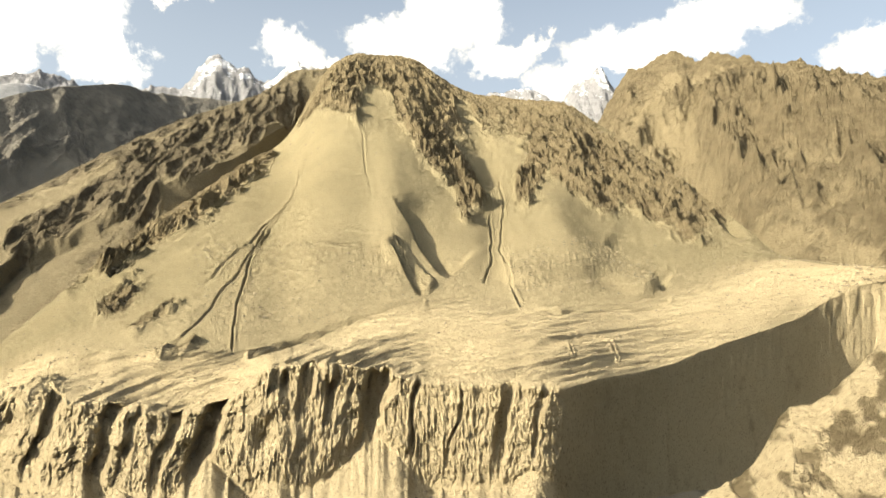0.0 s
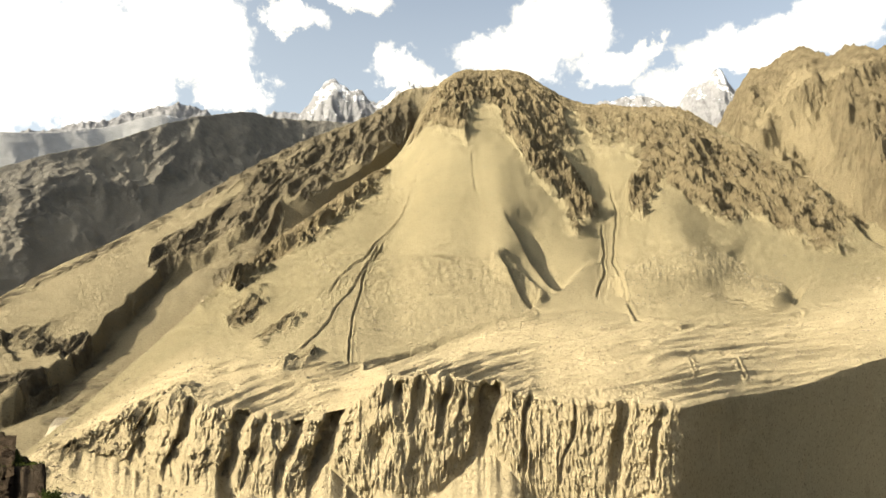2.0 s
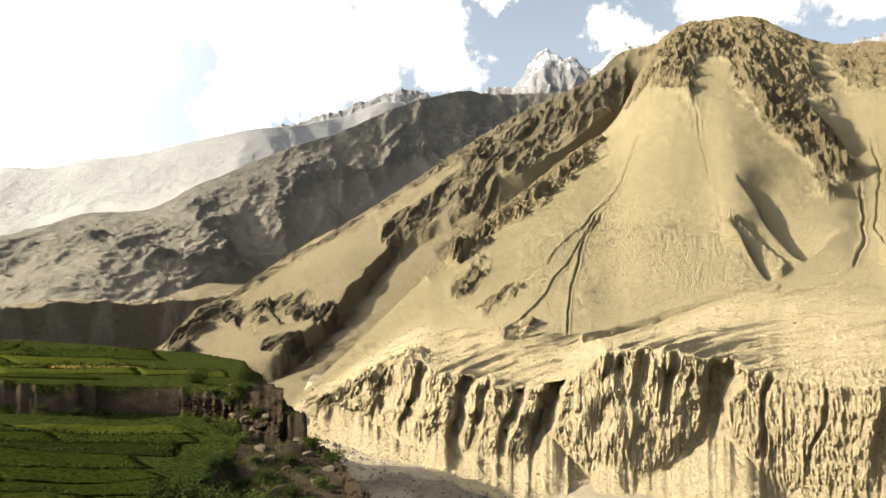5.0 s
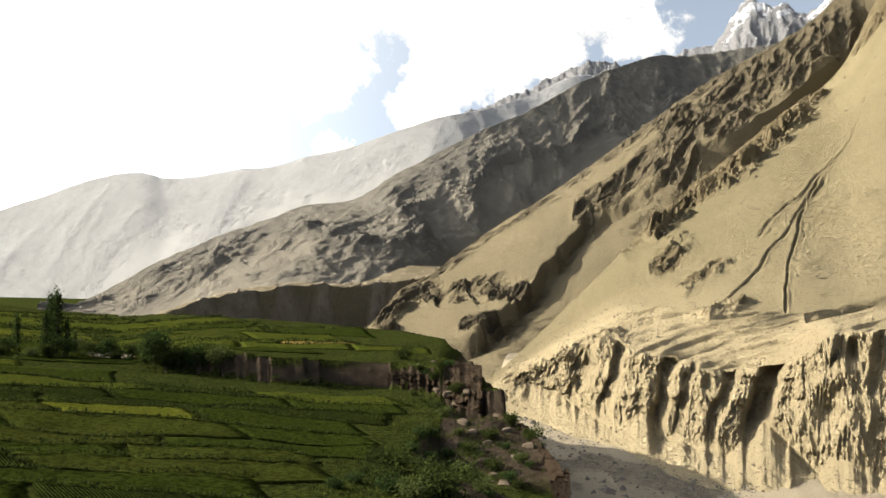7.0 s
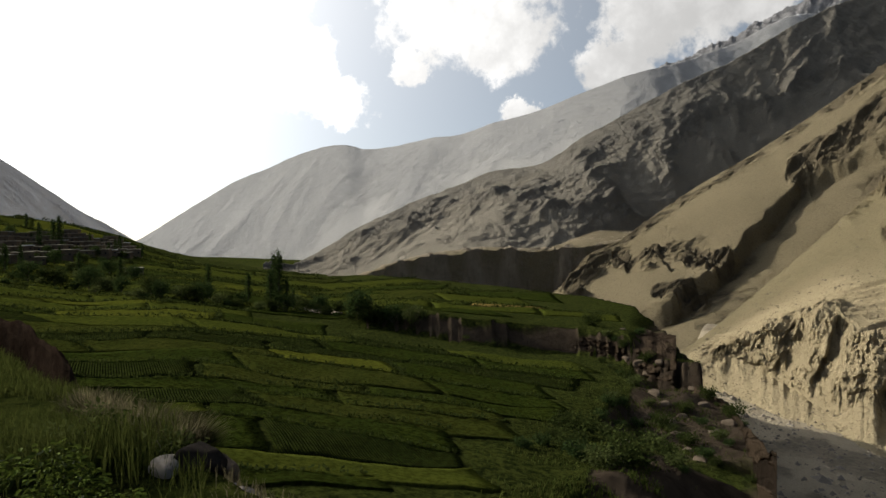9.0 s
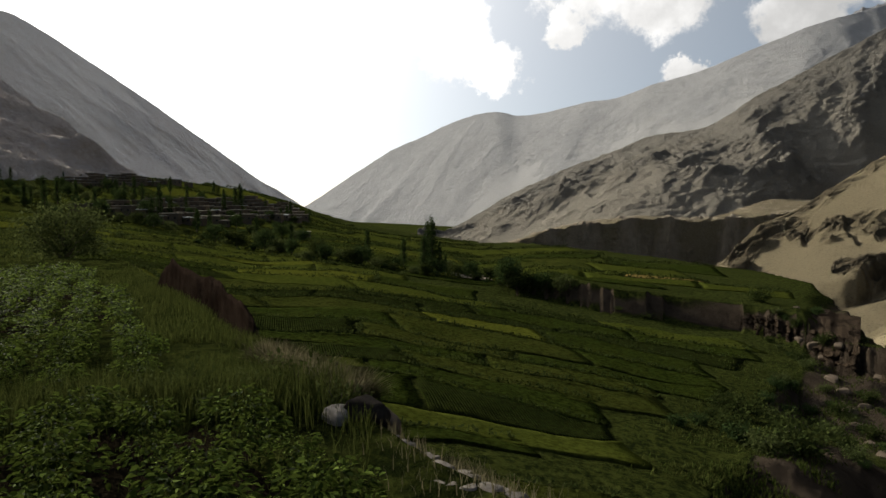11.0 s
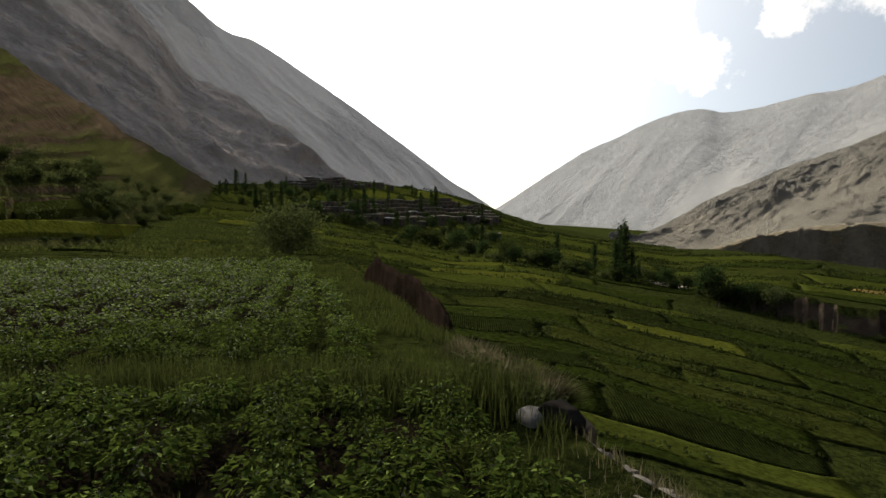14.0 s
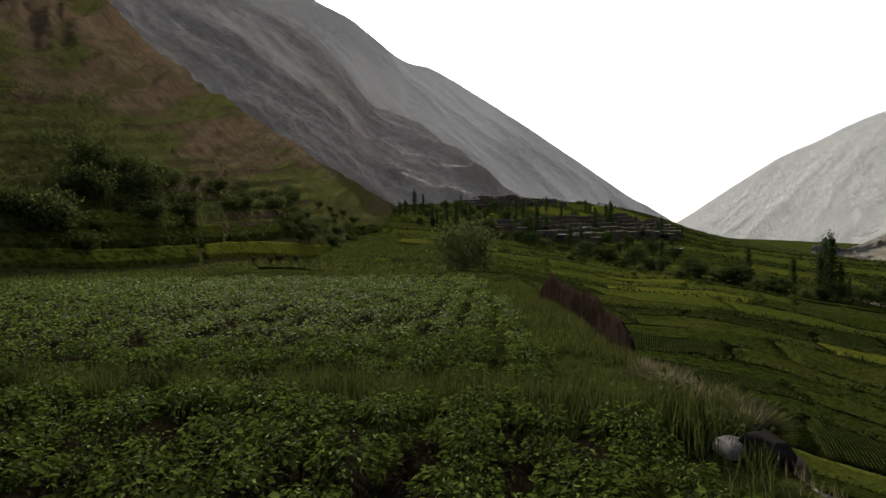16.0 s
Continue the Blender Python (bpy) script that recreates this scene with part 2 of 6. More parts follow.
# Haze over the far range is put into this pale, low-contrast base colour.
mat_far = earth("pale_far_mountain_rock", (0.265, 0.262, 0.252), (0.24, 0.24, 0.235), (0.215, 0.215, 0.213), 12.0, 0.2, (1060, 420), haze_sheen=0.2)
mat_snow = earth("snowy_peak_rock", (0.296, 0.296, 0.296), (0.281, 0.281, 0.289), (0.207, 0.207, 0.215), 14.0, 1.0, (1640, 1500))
mat_right = earth("golden_rock", (0.285, 0.235, 0.143), (0.245, 0.200, 0.122), (0.165, 0.133, 0.082), 5.0, 2.2)
# Valley haze is put into the very pale colour and sheen of these two.
mat_left = earth("shaded_brown_mountain", (0.62, 0.535, 0.44), (0.57, 0.48, 0.39), (0.48, 0.395, 0.32), 6.0, 0.3, haze_sheen=1.0)
mat_shoulder = earth("dark_brown_mountain_slope", (0.52, 0.425, 0.335), (0.46, 0.37, 0.29), (0.38, 0.30, 0.235), 5.0, 0.4, haze_sheen=0.6)
mat_bluff = earth("pale_clay_bluff", (0.215, 0.182, 0.118), (0.36, 0.31, 0.235), (0.25, 0.212, 0.16), 4.0, 1.4)
mat_hill = earth("grassy_brown_hillside", (0.100, 0.102, 0.032), (0.185, 0.132, 0.082), (0.085, 0.064, 0.040), 0.9, speck=(0.018, 0.022, 0.008), mottle=0.6)
# Its rock tone is lowered: shade of the gorge shelf put into the colour.
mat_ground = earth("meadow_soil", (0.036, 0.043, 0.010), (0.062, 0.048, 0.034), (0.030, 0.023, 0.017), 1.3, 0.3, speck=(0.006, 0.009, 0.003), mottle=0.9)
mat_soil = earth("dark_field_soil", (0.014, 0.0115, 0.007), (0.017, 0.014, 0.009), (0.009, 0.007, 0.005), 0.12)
# The shade on both clay cliffs is put into this near-black brown.
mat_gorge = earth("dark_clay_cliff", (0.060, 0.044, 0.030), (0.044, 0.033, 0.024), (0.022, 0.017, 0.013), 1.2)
mat_bed = earth("river_gravel", (0.40, 0.345, 0.25), (0.31, 0.27, 0.20), (0.17, 0.15, 0.115), 1.0, 1.5)


# ---------------------------------------------------------------- mountains
LAST = {}        # the points of the slope built last, to strew stones on


def slope(name, mat, az0, az1, cols, guides, relief, back=0.5, pieces=()):
    """A slope between guide lines, bottom to top; each guide is (rows, height in degrees, distance in metres), as curves over the azimuth.
    relief(az, el, seg, r) gives (push up, push towards the eye, rock). Behind the last guide the slope falls away."""
    az = np.linspace(az0, az1, cols)
    r, z, seg = [], [], []
    for i, (rows, e, far) in enumerate(guides):
        R = far(az)
        Z = EYE + R * np.tan(np.radians(e(az)))
        if i == 0:
            r.append(R[None]), z.append(Z[None]), seg.append(np.zeros((1, cols)))
        else:
            s = (np.arange(1, rows + 1) / rows)[:, None]
            r.append(R0 * (1 - s) + R * s), z.append(Z0 * (1 - s) + Z * s), seg.append(np.broadcast_to(i - 1 + s, (rows, cols)))
        R0, Z0 = R, Z
    if back:
        s = (np.arange(1, 13) / 12.0)[:, None]
        r.append(R0 * (1 + 0.25 * s)), z.append(Z0 - R0 * 0.25 * s * back), seg.append(np.broadcast_to(len(guides) - 1 + s * 0.02, (12, cols)))
    r, z, seg = np.concatenate(r), np.concatenate(z), np.concatenate(seg)
    A = np.broadcast_to(az[None], r.shape)
    el = np.degrees(np.arctan2(z - EYE, r))
    up, out, rock = relief(A, el, seg, r)
    p, fresh = polar(A, r - out, z + up), 1 - smooth(seg, 2.6, 3.3)
    LAST.update(p=p, az=A, el=el, seg=seg, rock=rock)
    if not pieces:
        return grid_mesh(name, p, mat, None, rock=rock, fresh=fresh)
    whole, row = new(name), 0
    for i, piece in enumerate(pieces):
        step = guides[i + 1][0] if len(pieces) == len(guides) - 1 else p.shape[0] // len(pieces)
        last = p.shape[0] - 1 if i == len(pieces) - 1 else row + step
        grid_mesh(piece, p[row:last + 1], mat, whole, rock=rock[row:last + 1], fresh=fresh[row:last + 1])
        row = last
    return whole


MAIN_TOP = curve([(-45, 3.5), (-31, 3.4), (-27, 4.6), (-24.9, 7), (-22.5, 9), (-20.3, 11), (-17.2, 13.3), (-15.3, 14.6), (-13.4, 15.9), (-11, 17.5),
                  (-8.5, 17.8), (-5.4, 18.2), (-2.4, 18.7), (-0.8, 19.4), (1.3, 20.6), (3.1, 21.5), (6.4, 21.6), (8, 21.7), (9.5, 21),
                  (11, 19.5), (13.6, 14.9), (17.4, 12), (22.6, 8), (25.3, 5.9), (29, 2.5), (31, 0.5), (35.5, -4), (41, -9), (44, -11.2), (46, -12)])
MAIN_TOP_R = curve([(-45, 780), (-31, 740), (-27, 760), (-20, 1000), (-11, 1230), (0, 1340), (8, 1350), (11, 1300), (17, 1000), (25, 760), (31, 610), (36, 510), (41, 430), (46, 350)])
FOOT = curve([(-45, 3), (-31, 3.2), (-27.3, 3.7), (-24.4, 2.7), (-19.1, 1.0), (-13.1, 0.1), (-7.3, 0.4), (-3.3, 0.8), (-0.8, 0.7), (4.2, -0.3), (11, -2.8), (17.1, -3.7),
              (22, -3.3), (26.7, -3.2), (31, -3.4), (35.5, -6.0), (41, -9.6), (44, -11.5), (46, -12.3)])
FOOT_R = curve([(-45, 740), (-31, 690), (-27, 690), (-19, 570), (-10, 480), (-3, 470), (5, 430), (12, 390), (17, 370), (26, 395), (31, 430), (36, 440), (41, 390), (46, 335)])
RIM = curve([(-45, 2), (-31, 0.6), (-29, -0.7), (-27, -1.6), (-23.2, -3.0), (-18.7, -4.9), (-13.4, -6.2), (-10.6, -6.95), (-5.7, -6.7), (0.1, -6.7), (3.9, -6.0), (6.5, -5.2), (9.6, -4.8),
             (13.8, -5.0), (15.8, -5.7), (17.4, -7.1), (19.1, -8.2), (21.8, -8.6), (25.6, -7.8), (29.3, -7.15), (34, -7.5), (36, -8.1), (38, -9.6), (41, -10.6), (44, -11.8), (46, -12.6)])
RIM_R = curve([(-45, 735), (-31, 655), (-25.8, 540), (-22, 474), (-18, 408), (-15, 360), (-12.4, 318), (-10.6, 298), (-6, 290), (5, 296), (17, 300), (26, 310), (34, 345), (41, 360), (46, 325)])
BASE = curve([(-45, -6), (-31, -11), (-25, -15.5), (-18, -18.2), (-12, -17.5), (-10, -15.6), (-8.8, -14.6), (-5, -15.2), (-0.5, -15.6), (2.2, -15.0), (4.6, -12.0), (6.2, -11.4), (8.6, -13.6), (11.8, -15.2), (14.3, -14.9), (17.2, -14.9),
              (18.2, -13.6), (19.3, -12.2), (20.8, -13.5), (22.4, -14.8), (25.4, -14.4), (27.6, -14.1), (28.7, -12.8), (30.6, -13.4), (32, -13.2), (34, -12.1), (37, -10.7), (39.4, -10.4), (41, -11.2), (44, -12.4), (46, -13.2)])
BASE_R = curve([(-45, 745), (-31, 666), (-25.8, 552), (-22, 486), (-18, 420), (-15, 371), (-12.4, 324), (-10.8, 292), (-6, 274), (0, 272), (3, 274), (6.2, 286), (9, 276), (17, 275), (19.3, 288), (22, 278), (26, 285), (28.7, 298), (31, 300), (34, 325), (37, 345), (41, 347), (46, 318)])
TOE = curve([(-45, -7), (-31, -12), (-25, -17), (-18, -20.5), (-11, -20), (5, -19), (15, -18.5), (22, -18), (27, -16.8), (31.6, -15.4), (35, -14.2), (38, -13.1), (41, -12.6), (44, -13), (46, -14)])
TOE_R = curve([(-45, 690), (-31, 650), (-25.8, 536), (-18, 404), (-11, 270), (5, 236), (15, 238), (22, 240), (27, 254), (31.6, 278), (35, 303), (38, 328), (41, 338), (44, 325), (46, 308)])


def about(az, r, centre_az, centre_r):
    """Turn and distance, seen from above, round a summit."""
    p = polar(az, r, 0 * r)
    c = polar(np.array(centre_az), np.array(centre_r), np.array(0.0))
    dx, dy = p[..., 0] - c[0], p[..., 1] - c[1]
    return np.arctan2(dx, -dy), np.hypot(dx, dy)


# recesses that cut the cliff: azimuth, half width, depth in metres, the part of its height from which they open
NOTCHES = [(26.4, 0.7, 8, 1.0), (22.2, 0.6, 7, 1.1), (19.0, 1.15, 14, 1.0), (11.6, 0.8, 8, 1.5), (5.4, 1.0, 12, 1.05), (2.0, 0.24, 5, 1.1), (-5.7, 0.7, 6, 1.15), (30.6, 0.6, 6, 1.1), (33.4, 0.7, 5, 1.1),
           (14.4, 0.5, 6, 1.7), (9.0, 0.45, 5, 1.3), (24.8, 0.4, 4, 1.1), (-1.6, 0.18, 2.5, 1.2), (-8.9, 0.3, 3, 1.1)]


def notch_depth(az, seg):
    """How far the cliff stands back in its recesses."""
    a = az - 1.5 * (2 - seg) + 0.35 * fbm(seg * 2.3 + 5, az * 0.4, 3)
    deep = 0
    for at, wide, d, low in NOTCHES:
        off = np.abs(a - at) / wide
        deep = np.maximum(deep, d * (1 - smooth(off, 0.45, 1.15)) * smooth(seg, low - 0.12, low + 0.3))
    return deep * (1 - smooth(seg, 1.985, 2.05))


def main_relief(az, el, seg, r):
    p = polar(az, r, 0 * r)
    x, y = p[..., 0], p[..., 1]
    cliff = smooth(seg, 1.0, 1.10) * (1 - smooth(seg, 1.98, 2.02))
    terrace = smooth(seg, 1.97, 2.06) * (1 - smooth(seg, 2.85, 3.05))
    high = smooth(seg, 2.95, 3.15)
    fade = smooth(46 - az, 0, 2)
    turn, off = about(az, r, 6.0, 1380.0)
    w1, w2 = fbm(x * 0.006, y * 0.006, 4), fbm(x * 0.02 + 40, y * 0.02, 4)
    # where bare rock breaks through the scree
    rock = smooth(el, 13.5, 17.5) * (0.9 + 0.5 * w2)
    for w, pts in ((1.7, ((3.0, 18), (0.7, 14.6), (-1.6, 11.9), (-2.6, 10.0))), (1.2, ((-9.9, 15), (-8.2, 12.4), (-7.2, 10.4))), (2.6, ((-9, 16), (-13, 13), (-18, 10.2), (-21.5, 7.8))),
                   (1.6, ((-11, 12), (-12.5, 10), (-14, 8.6))), (1.4, ((4.9, 20.8), (6.4, 17.9), (9.4, 16.5))), (1.3, ((16, 13), (20, 9.6), (24.5, 6.5), (28, 3))), (1.0, ((-16, 9.5), (-19, 7.5), (-21, 6.6)))):
        d, _ = near_line(az, el + 0.8 * w2, *pts)
        rock = np.maximum(rock, (1 - smooth(d, w * 0.55, w * 1.25)) * (0.95 + 0.4 * w2))
    for w, pts in ((2.7, ((9.6, 14.6), (9, 11), (9, 7))), (2.0, ((6.2, 17.4), (4.6, 12.6), (3, 7))), (1.5, ((-3.8, 13.5), (-5.2, 10), (-5, 4))), (2.4, ((-9.8, 8.6), (-13, 6.2), (-18, 4.4))), (0.7, ((-1.5, 17.8), (-3.0, 15.6), (-4.4, 13)))):
        d, _ = near_line(az + 0.6 * w2, el, *pts)
        rock = rock * smooth(d, w * 0.6, w * 1.1)
    rock = np.clip(rock * high, 0, 1)
    ribs = crested(turn * 11.0 + 0.5 * w1, off * 0.006 + 0.3 * w2, 6, 0.52)
    crag = crested(x * 0.034 + 0.3 * w2, y * 0.016 + 0.3 * w1, 6, 0.7)
    up = rock * (15 * (ribs - 0.36) + 19 * (crag - 0.36))
    out = rock * (8 * (ribs - 0.36) + 10 * (crag - 0.36))
    # scree: broad cones and shallow runnels down the fall line
    runs = fbm(turn * 26 + 0.6 * w1, off * 0.004, 4)
    up = up + high * (1 - rock) * (3.5 * w1 + 0.8 * runs + 0.35 * fbm(x * 0.15, y * 0.15, 3))
    for w, h, pts in ((3.6, 5, ((9.6, 14), (10.5, 9), (12.5, 4.5))), (2.6, 8, ((5.4, 14), (4.6, 9), (4.2, 5.6))), (2.4, 9, ((-9.4, 9), (-10.5, 6), (-12.5, 3))), (1.9, -8, ((-3.6, 14), (-5, 9), (-4.4, 3.5)))):
        d, _ = near_line(az, el, *pts)
        up = up + high * h * np.exp(-(d / w) ** 2 * 1.8)
    # scarps whose walls face away from the light: the ground beyond them drops, then comes back gently
    for w, deep, back_, pts in ((0.16, 22, 1.8, ((4.4, 9.0), (2.4, 6.0), (0.9, 4.1), (-0.6, 2.5))), (0.2, 13, 1.5, ((5.0, 5.0), (3.4, 2.9), (2.0, 1.0))), (0.2, 14, 1.5, ((-13.6, 5.1), (-16, 3.4), (-19.0, 1.3))), (0.4, 18, 2.2, ((2.8, 17.0), (0.2, 14.9), (-1.6, 13.2), (-2.9, 10))),
                                (0.5, 22, 3.0, ((-15.5, 14.4), (-18.0, 12.6), (-21.4, 9.6), (-25.4, 5.2))), (0.3, 8, 1.6, ((-7.0, 13), (-7.0, 11), (-6.6, 9)))):
        sd, s = near_line(az + 0.2 * w2, el, *pts, signed=True)
        end = smooth(s, 0.0, 0.2) * (1 - smooth(s, 0.88, 1.0))
        up = up - deep * end * smooth(sd, -w, w) * np.exp(-np.maximum(sd, 0) / back_)
    # heaps of rubble below the scarp line, and two mounds at the mouths of the gullies
    line = 5.1 + 0.3 * fbm(az * 0.5, 0 * az, 3)
    on = smooth(az, 2.0, 4) * (1 - smooth(az, 17, 24))
    below = on * (1 - smooth(el, line - 0.15, line + 0.05)) * smooth(el, -1.5, 3.5)
    up = up + below * (2.4 + 1.5 * (crested(x * 0.16, y * 0.07, 5, 0.75) - 0.35))
    for w, h, pts in ((1.5, 13, ((-6.8, 3.2), (-10, 3.7), (-14, 3.7), (-17.2, 2.2))), (1.0, 9, ((4.6, 4.6), (3.0, 3.4), (1.6, 2.2)))):
        d, _ = near_line(az, el, *pts)
        m = smooth(w * 1.15 - d, 0, w * 0.6)
        up = up + m * (h * 0.55 + 2.2 * (crested(x * 0.2, y * 0.11, 5, 0.78) - 0.36))
    # grooves of mud slides, with raised sides
    for w, deep, pts in ((0.085, 1.3, ((10.4, 15.3), (12.3, 12.4), (13.2, 9.4), (15.5, 6.4), (17.3, 3), (19.9, -0.4), (22.8, -3.5), (24.8, -4.8))),
                         (0.09, 1.6, ((14.6, 6.9), (16.4, 4.4), (17.4, 1.1), (17.8, -1.8), (17.9, -3.9))), (0.08, 0.5, ((7.4, 16), (7.0, 12), (6.3, 9))),
                         (0.10, 1.2, ((-4.9, 12.6), (-5.4, 9.6), (-5.1, 6.1), (-6.1, 1.1))), (0.1, 1.2, ((14, 8.5), (17, 5), (20, 2))), (0.09, 1.3, ((-4.2, 9), (-4.4, 5), (-3.4, 2)))):
        d, s = near_line(az + 0.16 * fbm(el * 0.9, az * 0.3, 4), el, *pts)
        end = smooth(s, 0, 0.12) * (1 - smooth(s, 0.93, 1.0))
        up = up + end * deep * (1 + 0.06 * np.maximum(el, 0)) * (-np.exp(-(d / w) ** 2) + 0.35 * np.exp(-((d - 2.0 * w) / w) ** 2)) * (seg > 2.0)
    # the terrace: thin flow lines of old mud that fan out from the gully and bend along the rim
    flow = fbm(az * 0.09, el * 0.35, 2)
    across = el + 0.22 * az + 0.0016 * az * az + 0.32 * flow
    swirl = ridged(az * 0.07 + 3, across * 2.1, 2, 0.8)
    hair = ridged(az * 0.20, across * 4.6, 2, 0.6)
    lined = terrace + high * (1 - rock) * (1 - smooth(el, -0.6, 1.6)) * (1 - smooth(az, 12, 19))
    up = up + lined * (4.2 * (swirl - 0.42) + 1.7 * (hair - 0.4) + 0.5 * fbm(x * 0.03, y * 0.03, 3))
    for w, deep, pts in ((0.07, 1.1, ((-11.5, -4.2), (-11.0, -3.0), (-12.0, -2.2))), (0.07, 1.2, ((-15.2, -4.4), (-14.6, -3.2), (-13.4, -2.6))), (0.12, 2.0, ((-6.2, 1.4), (-6.8, 0.2), (-10.2, -0.6), (-14, -0.4), (-19, 0.6))), (0.16, 2.6, ((16.5, -4.2), (11, -2.6), (6.5, -0.9), (2, 0.4)))):
        d, _ = near_line(az + 0.2 * flow, el + 0.15 * w2, *pts)
        up = up + deep * (-np.exp(-(d / w) ** 2) + 0.6 * np.exp(-((d - 2.2 * w) / w) ** 2)) * (seg > 2.0)
    low = high * (1 - rock) * (1 - smooth(el, -1, 3)) * smooth(az, 12, 18)
    down = el + 0.62 * (az - 30)
    up = up + low * (2.6 * (ridged(down * 0.55 + 0.3 * w2, (az - 0.62 * el) * 0.10, 5, 0.62) - 0.4))
    # the fluted cliff: big buttresses in the broken part, fine pillars in the pale part
    pale = smooth(az, -13, -9) * (1 - smooth(az, 1, 5))
    bulk = crested(az * 0.30 + 0.25 * fbm(az * 0.35, seg * 1.1, 3), seg * 0.9, 5, 0.5)
    pillar = crested(az * 0.7 + 0.3 * fbm(az * 0.8, seg * 2.5, 3), seg * 2.4, 5, 0.55)
    grain = crested(az * 3.0 + 0.3 * fbm(az * 2, seg * 4, 2), seg * 5.0, 5, 0.68)
    beds = fbm(az * 0.3, seg * 9, 3)
    cave = 0
    for a, s, w, h in ((15.2, 1.40, 0.95, 0.17), (9.9, 1.75, 0.5, 0.16), (13.6, 1.84, 0.5, 0.12), (4.6, 1.85, 0.6, 0.12)):
        cave = cave + np.exp(-((az - a) / w) ** 2 * 1.8 - ((seg - s) / h) ** 2 * 1.8)
    body = smooth(seg, 1.02, 1.3) * (1 - smooth(seg, 1.97, 2.03))
    out = out - notch_depth(az, seg) + body * (1 - 0.8 * pale) * smooth(az, -13, -6) * 5 * (bulk - 0.4)
    side = 0.12 + 0.88 * smooth(az, -11.5, -9.5)
    out = out + cliff * (1 - smooth(az, -13, -10.5)) * (3.0 * fbm(az * 0.5, seg * 2.2, 5, 0.6) + 2.6 * (crested(az * 1.1 + 0.3 * seg, seg * 1.6, 6, 0.6) - 0.4))
    out = out + cliff * side * ((3.2 - 0.8 * pale) * (pillar - 0.36) * smooth(seg, 1.0, 1.3) + 2.3 * (grain - 0.36) + 1.0 * beds - 8 * np.minimum(cave, 1.1))
    lip = np.exp(-((seg - 1.97) / 0.035) ** 2)
    up = up - lip * 5 * np.clip(0.6 - pillar, 0, 1) * (0.4 + 0.6 * smooth(az, -14, -6))
    # banks of talus between the ribs, and the nearer slopes' rubble
    talus = 1 - smooth(seg, 1.0, 1.15)
    up = up + talus * (1.2 * fbm(x * 0.05, y * 0.05, 4) + 0.9 * (crested(x * 0.12, y * 0.09, 5, 0.65) - 0.36))
    # broken bluffs on the long pale slope
    for w, h, pts in ((0.6, 9, ((25, 6.0), (27.5, 3.4), (30.2, 0.9))), (0.8, 9, ((25.5, 1.8), (27.5, -0.2))), (0.7, 8, ((22.5, 0), (25.5, -2))), (0.6, 6, ((21, -3), (23.5, -4.5))), (0.9, 8, ((31, -6.5), (35, -8.6), (39, -10)))):
        d, _ = near_line(az, el + 0.5 * w2, *pts)
        m = np.exp(-(d / w) ** 2)
        up = up + h * m * (crested(x * 0.06, y * 0.03, 6, 0.62) - 0.12)
        rock = np.maximum(rock, m * (0.55 + 0.5 * w2))
    rock = np.maximum(rock, cliff * np.clip(0.22 + 0.4 * fbm(az * 1.3, seg * 3, 3) - 0.5 * (bulk - 0.4), 0, 0.35) * (1 - 0.7 * pale))
    rock = np.clip(np.maximum(rock, below * 0.35 + terrace * np.clip(0.8 * (0.45 - swirl), 0, 0.5)), 0, 1)
    crest = 1 - 0.7 * smooth(seg, 3.75, 4.0)
    return up * fade * crest * smooth(seg, 0, 0.15), out * fade * crest * smooth(seg, 0, 0.15), rock


def ragged_base(az):
    """Foot of the cliff: cones of talus climb into the recesses."""
    return BASE(az) + 0.28 * fbm(az * 1.3, 0 * az, 4) * smooth(az, -12, 0) * (1 - smooth(az, 36, 44))


def ragged_rim(az):
    return RIM(az) + 0.25 * fbm(az * 0.35, 0 * az + 4, 2) * smooth(az, -3, 6)


mountain = slope("mountain", mat_main, -40, 46, 1500,
                 [(1, TOE, TOE_R), (60, ragged_base, BASE_R), (140, ragged_rim, RIM_R), (120, FOOT, FOOT_R), (330, MAIN_TOP, MAIN_TOP_R)], main_relief, 0.7, ("talus", "cliff", "terrace", "upper_slope"))
main_points = dict(LAST)
tagged(mountain, "bare sandy mountain with scree cones above a fluted cliff", "mountain")


def folded(size=160.0, height=60.0, crags=18.0, turn=0.0, long=3.0, seed=0.0, rocky=(0.25, 1.0), veil=0.25):
    """Ribs and gullies that run down the fall line, which is turned by that many degrees from the line of the first view; crags on the ribs."""
    def relief(az, el, seg, r):
        p = polar(az, r, 0 * r)
        c, n = math.cos(radians(turn)), math.sin(radians(turn))
        u, v = (p[..., 0] * c + p[..., 1] * n) / size, (-p[..., 0] * n + p[..., 1] * c) / size
        w = fbm(u * 0.5 + seed, v * 0.4, 4)
        big = crested(u + 0.15 * w + seed, v / long + 0.1 * w, 6, 0.46)
        small = crested(u * 3.1 + 0.2 * w, v * 1.9 + seed, 6, 0.62)
        part = seg / seg.max()
        rock = np.clip(np.interp(part, np.linspace(0.05, 0.95, len(rocky)), rocky) + 0.9 * (big - 0.38) + 0.45 * w, 0, 1)
        held = smooth(part, 0, 0.18) * (1 - (1 - veil) * smooth(part, 0.55, 1.0))
        return (height * (big - 0.36) + crags * (small - 0.36) * (0.3 + 0.7 * rock)) * held, 0.2 * height * (big - 0.36) * held, rock
    return relief


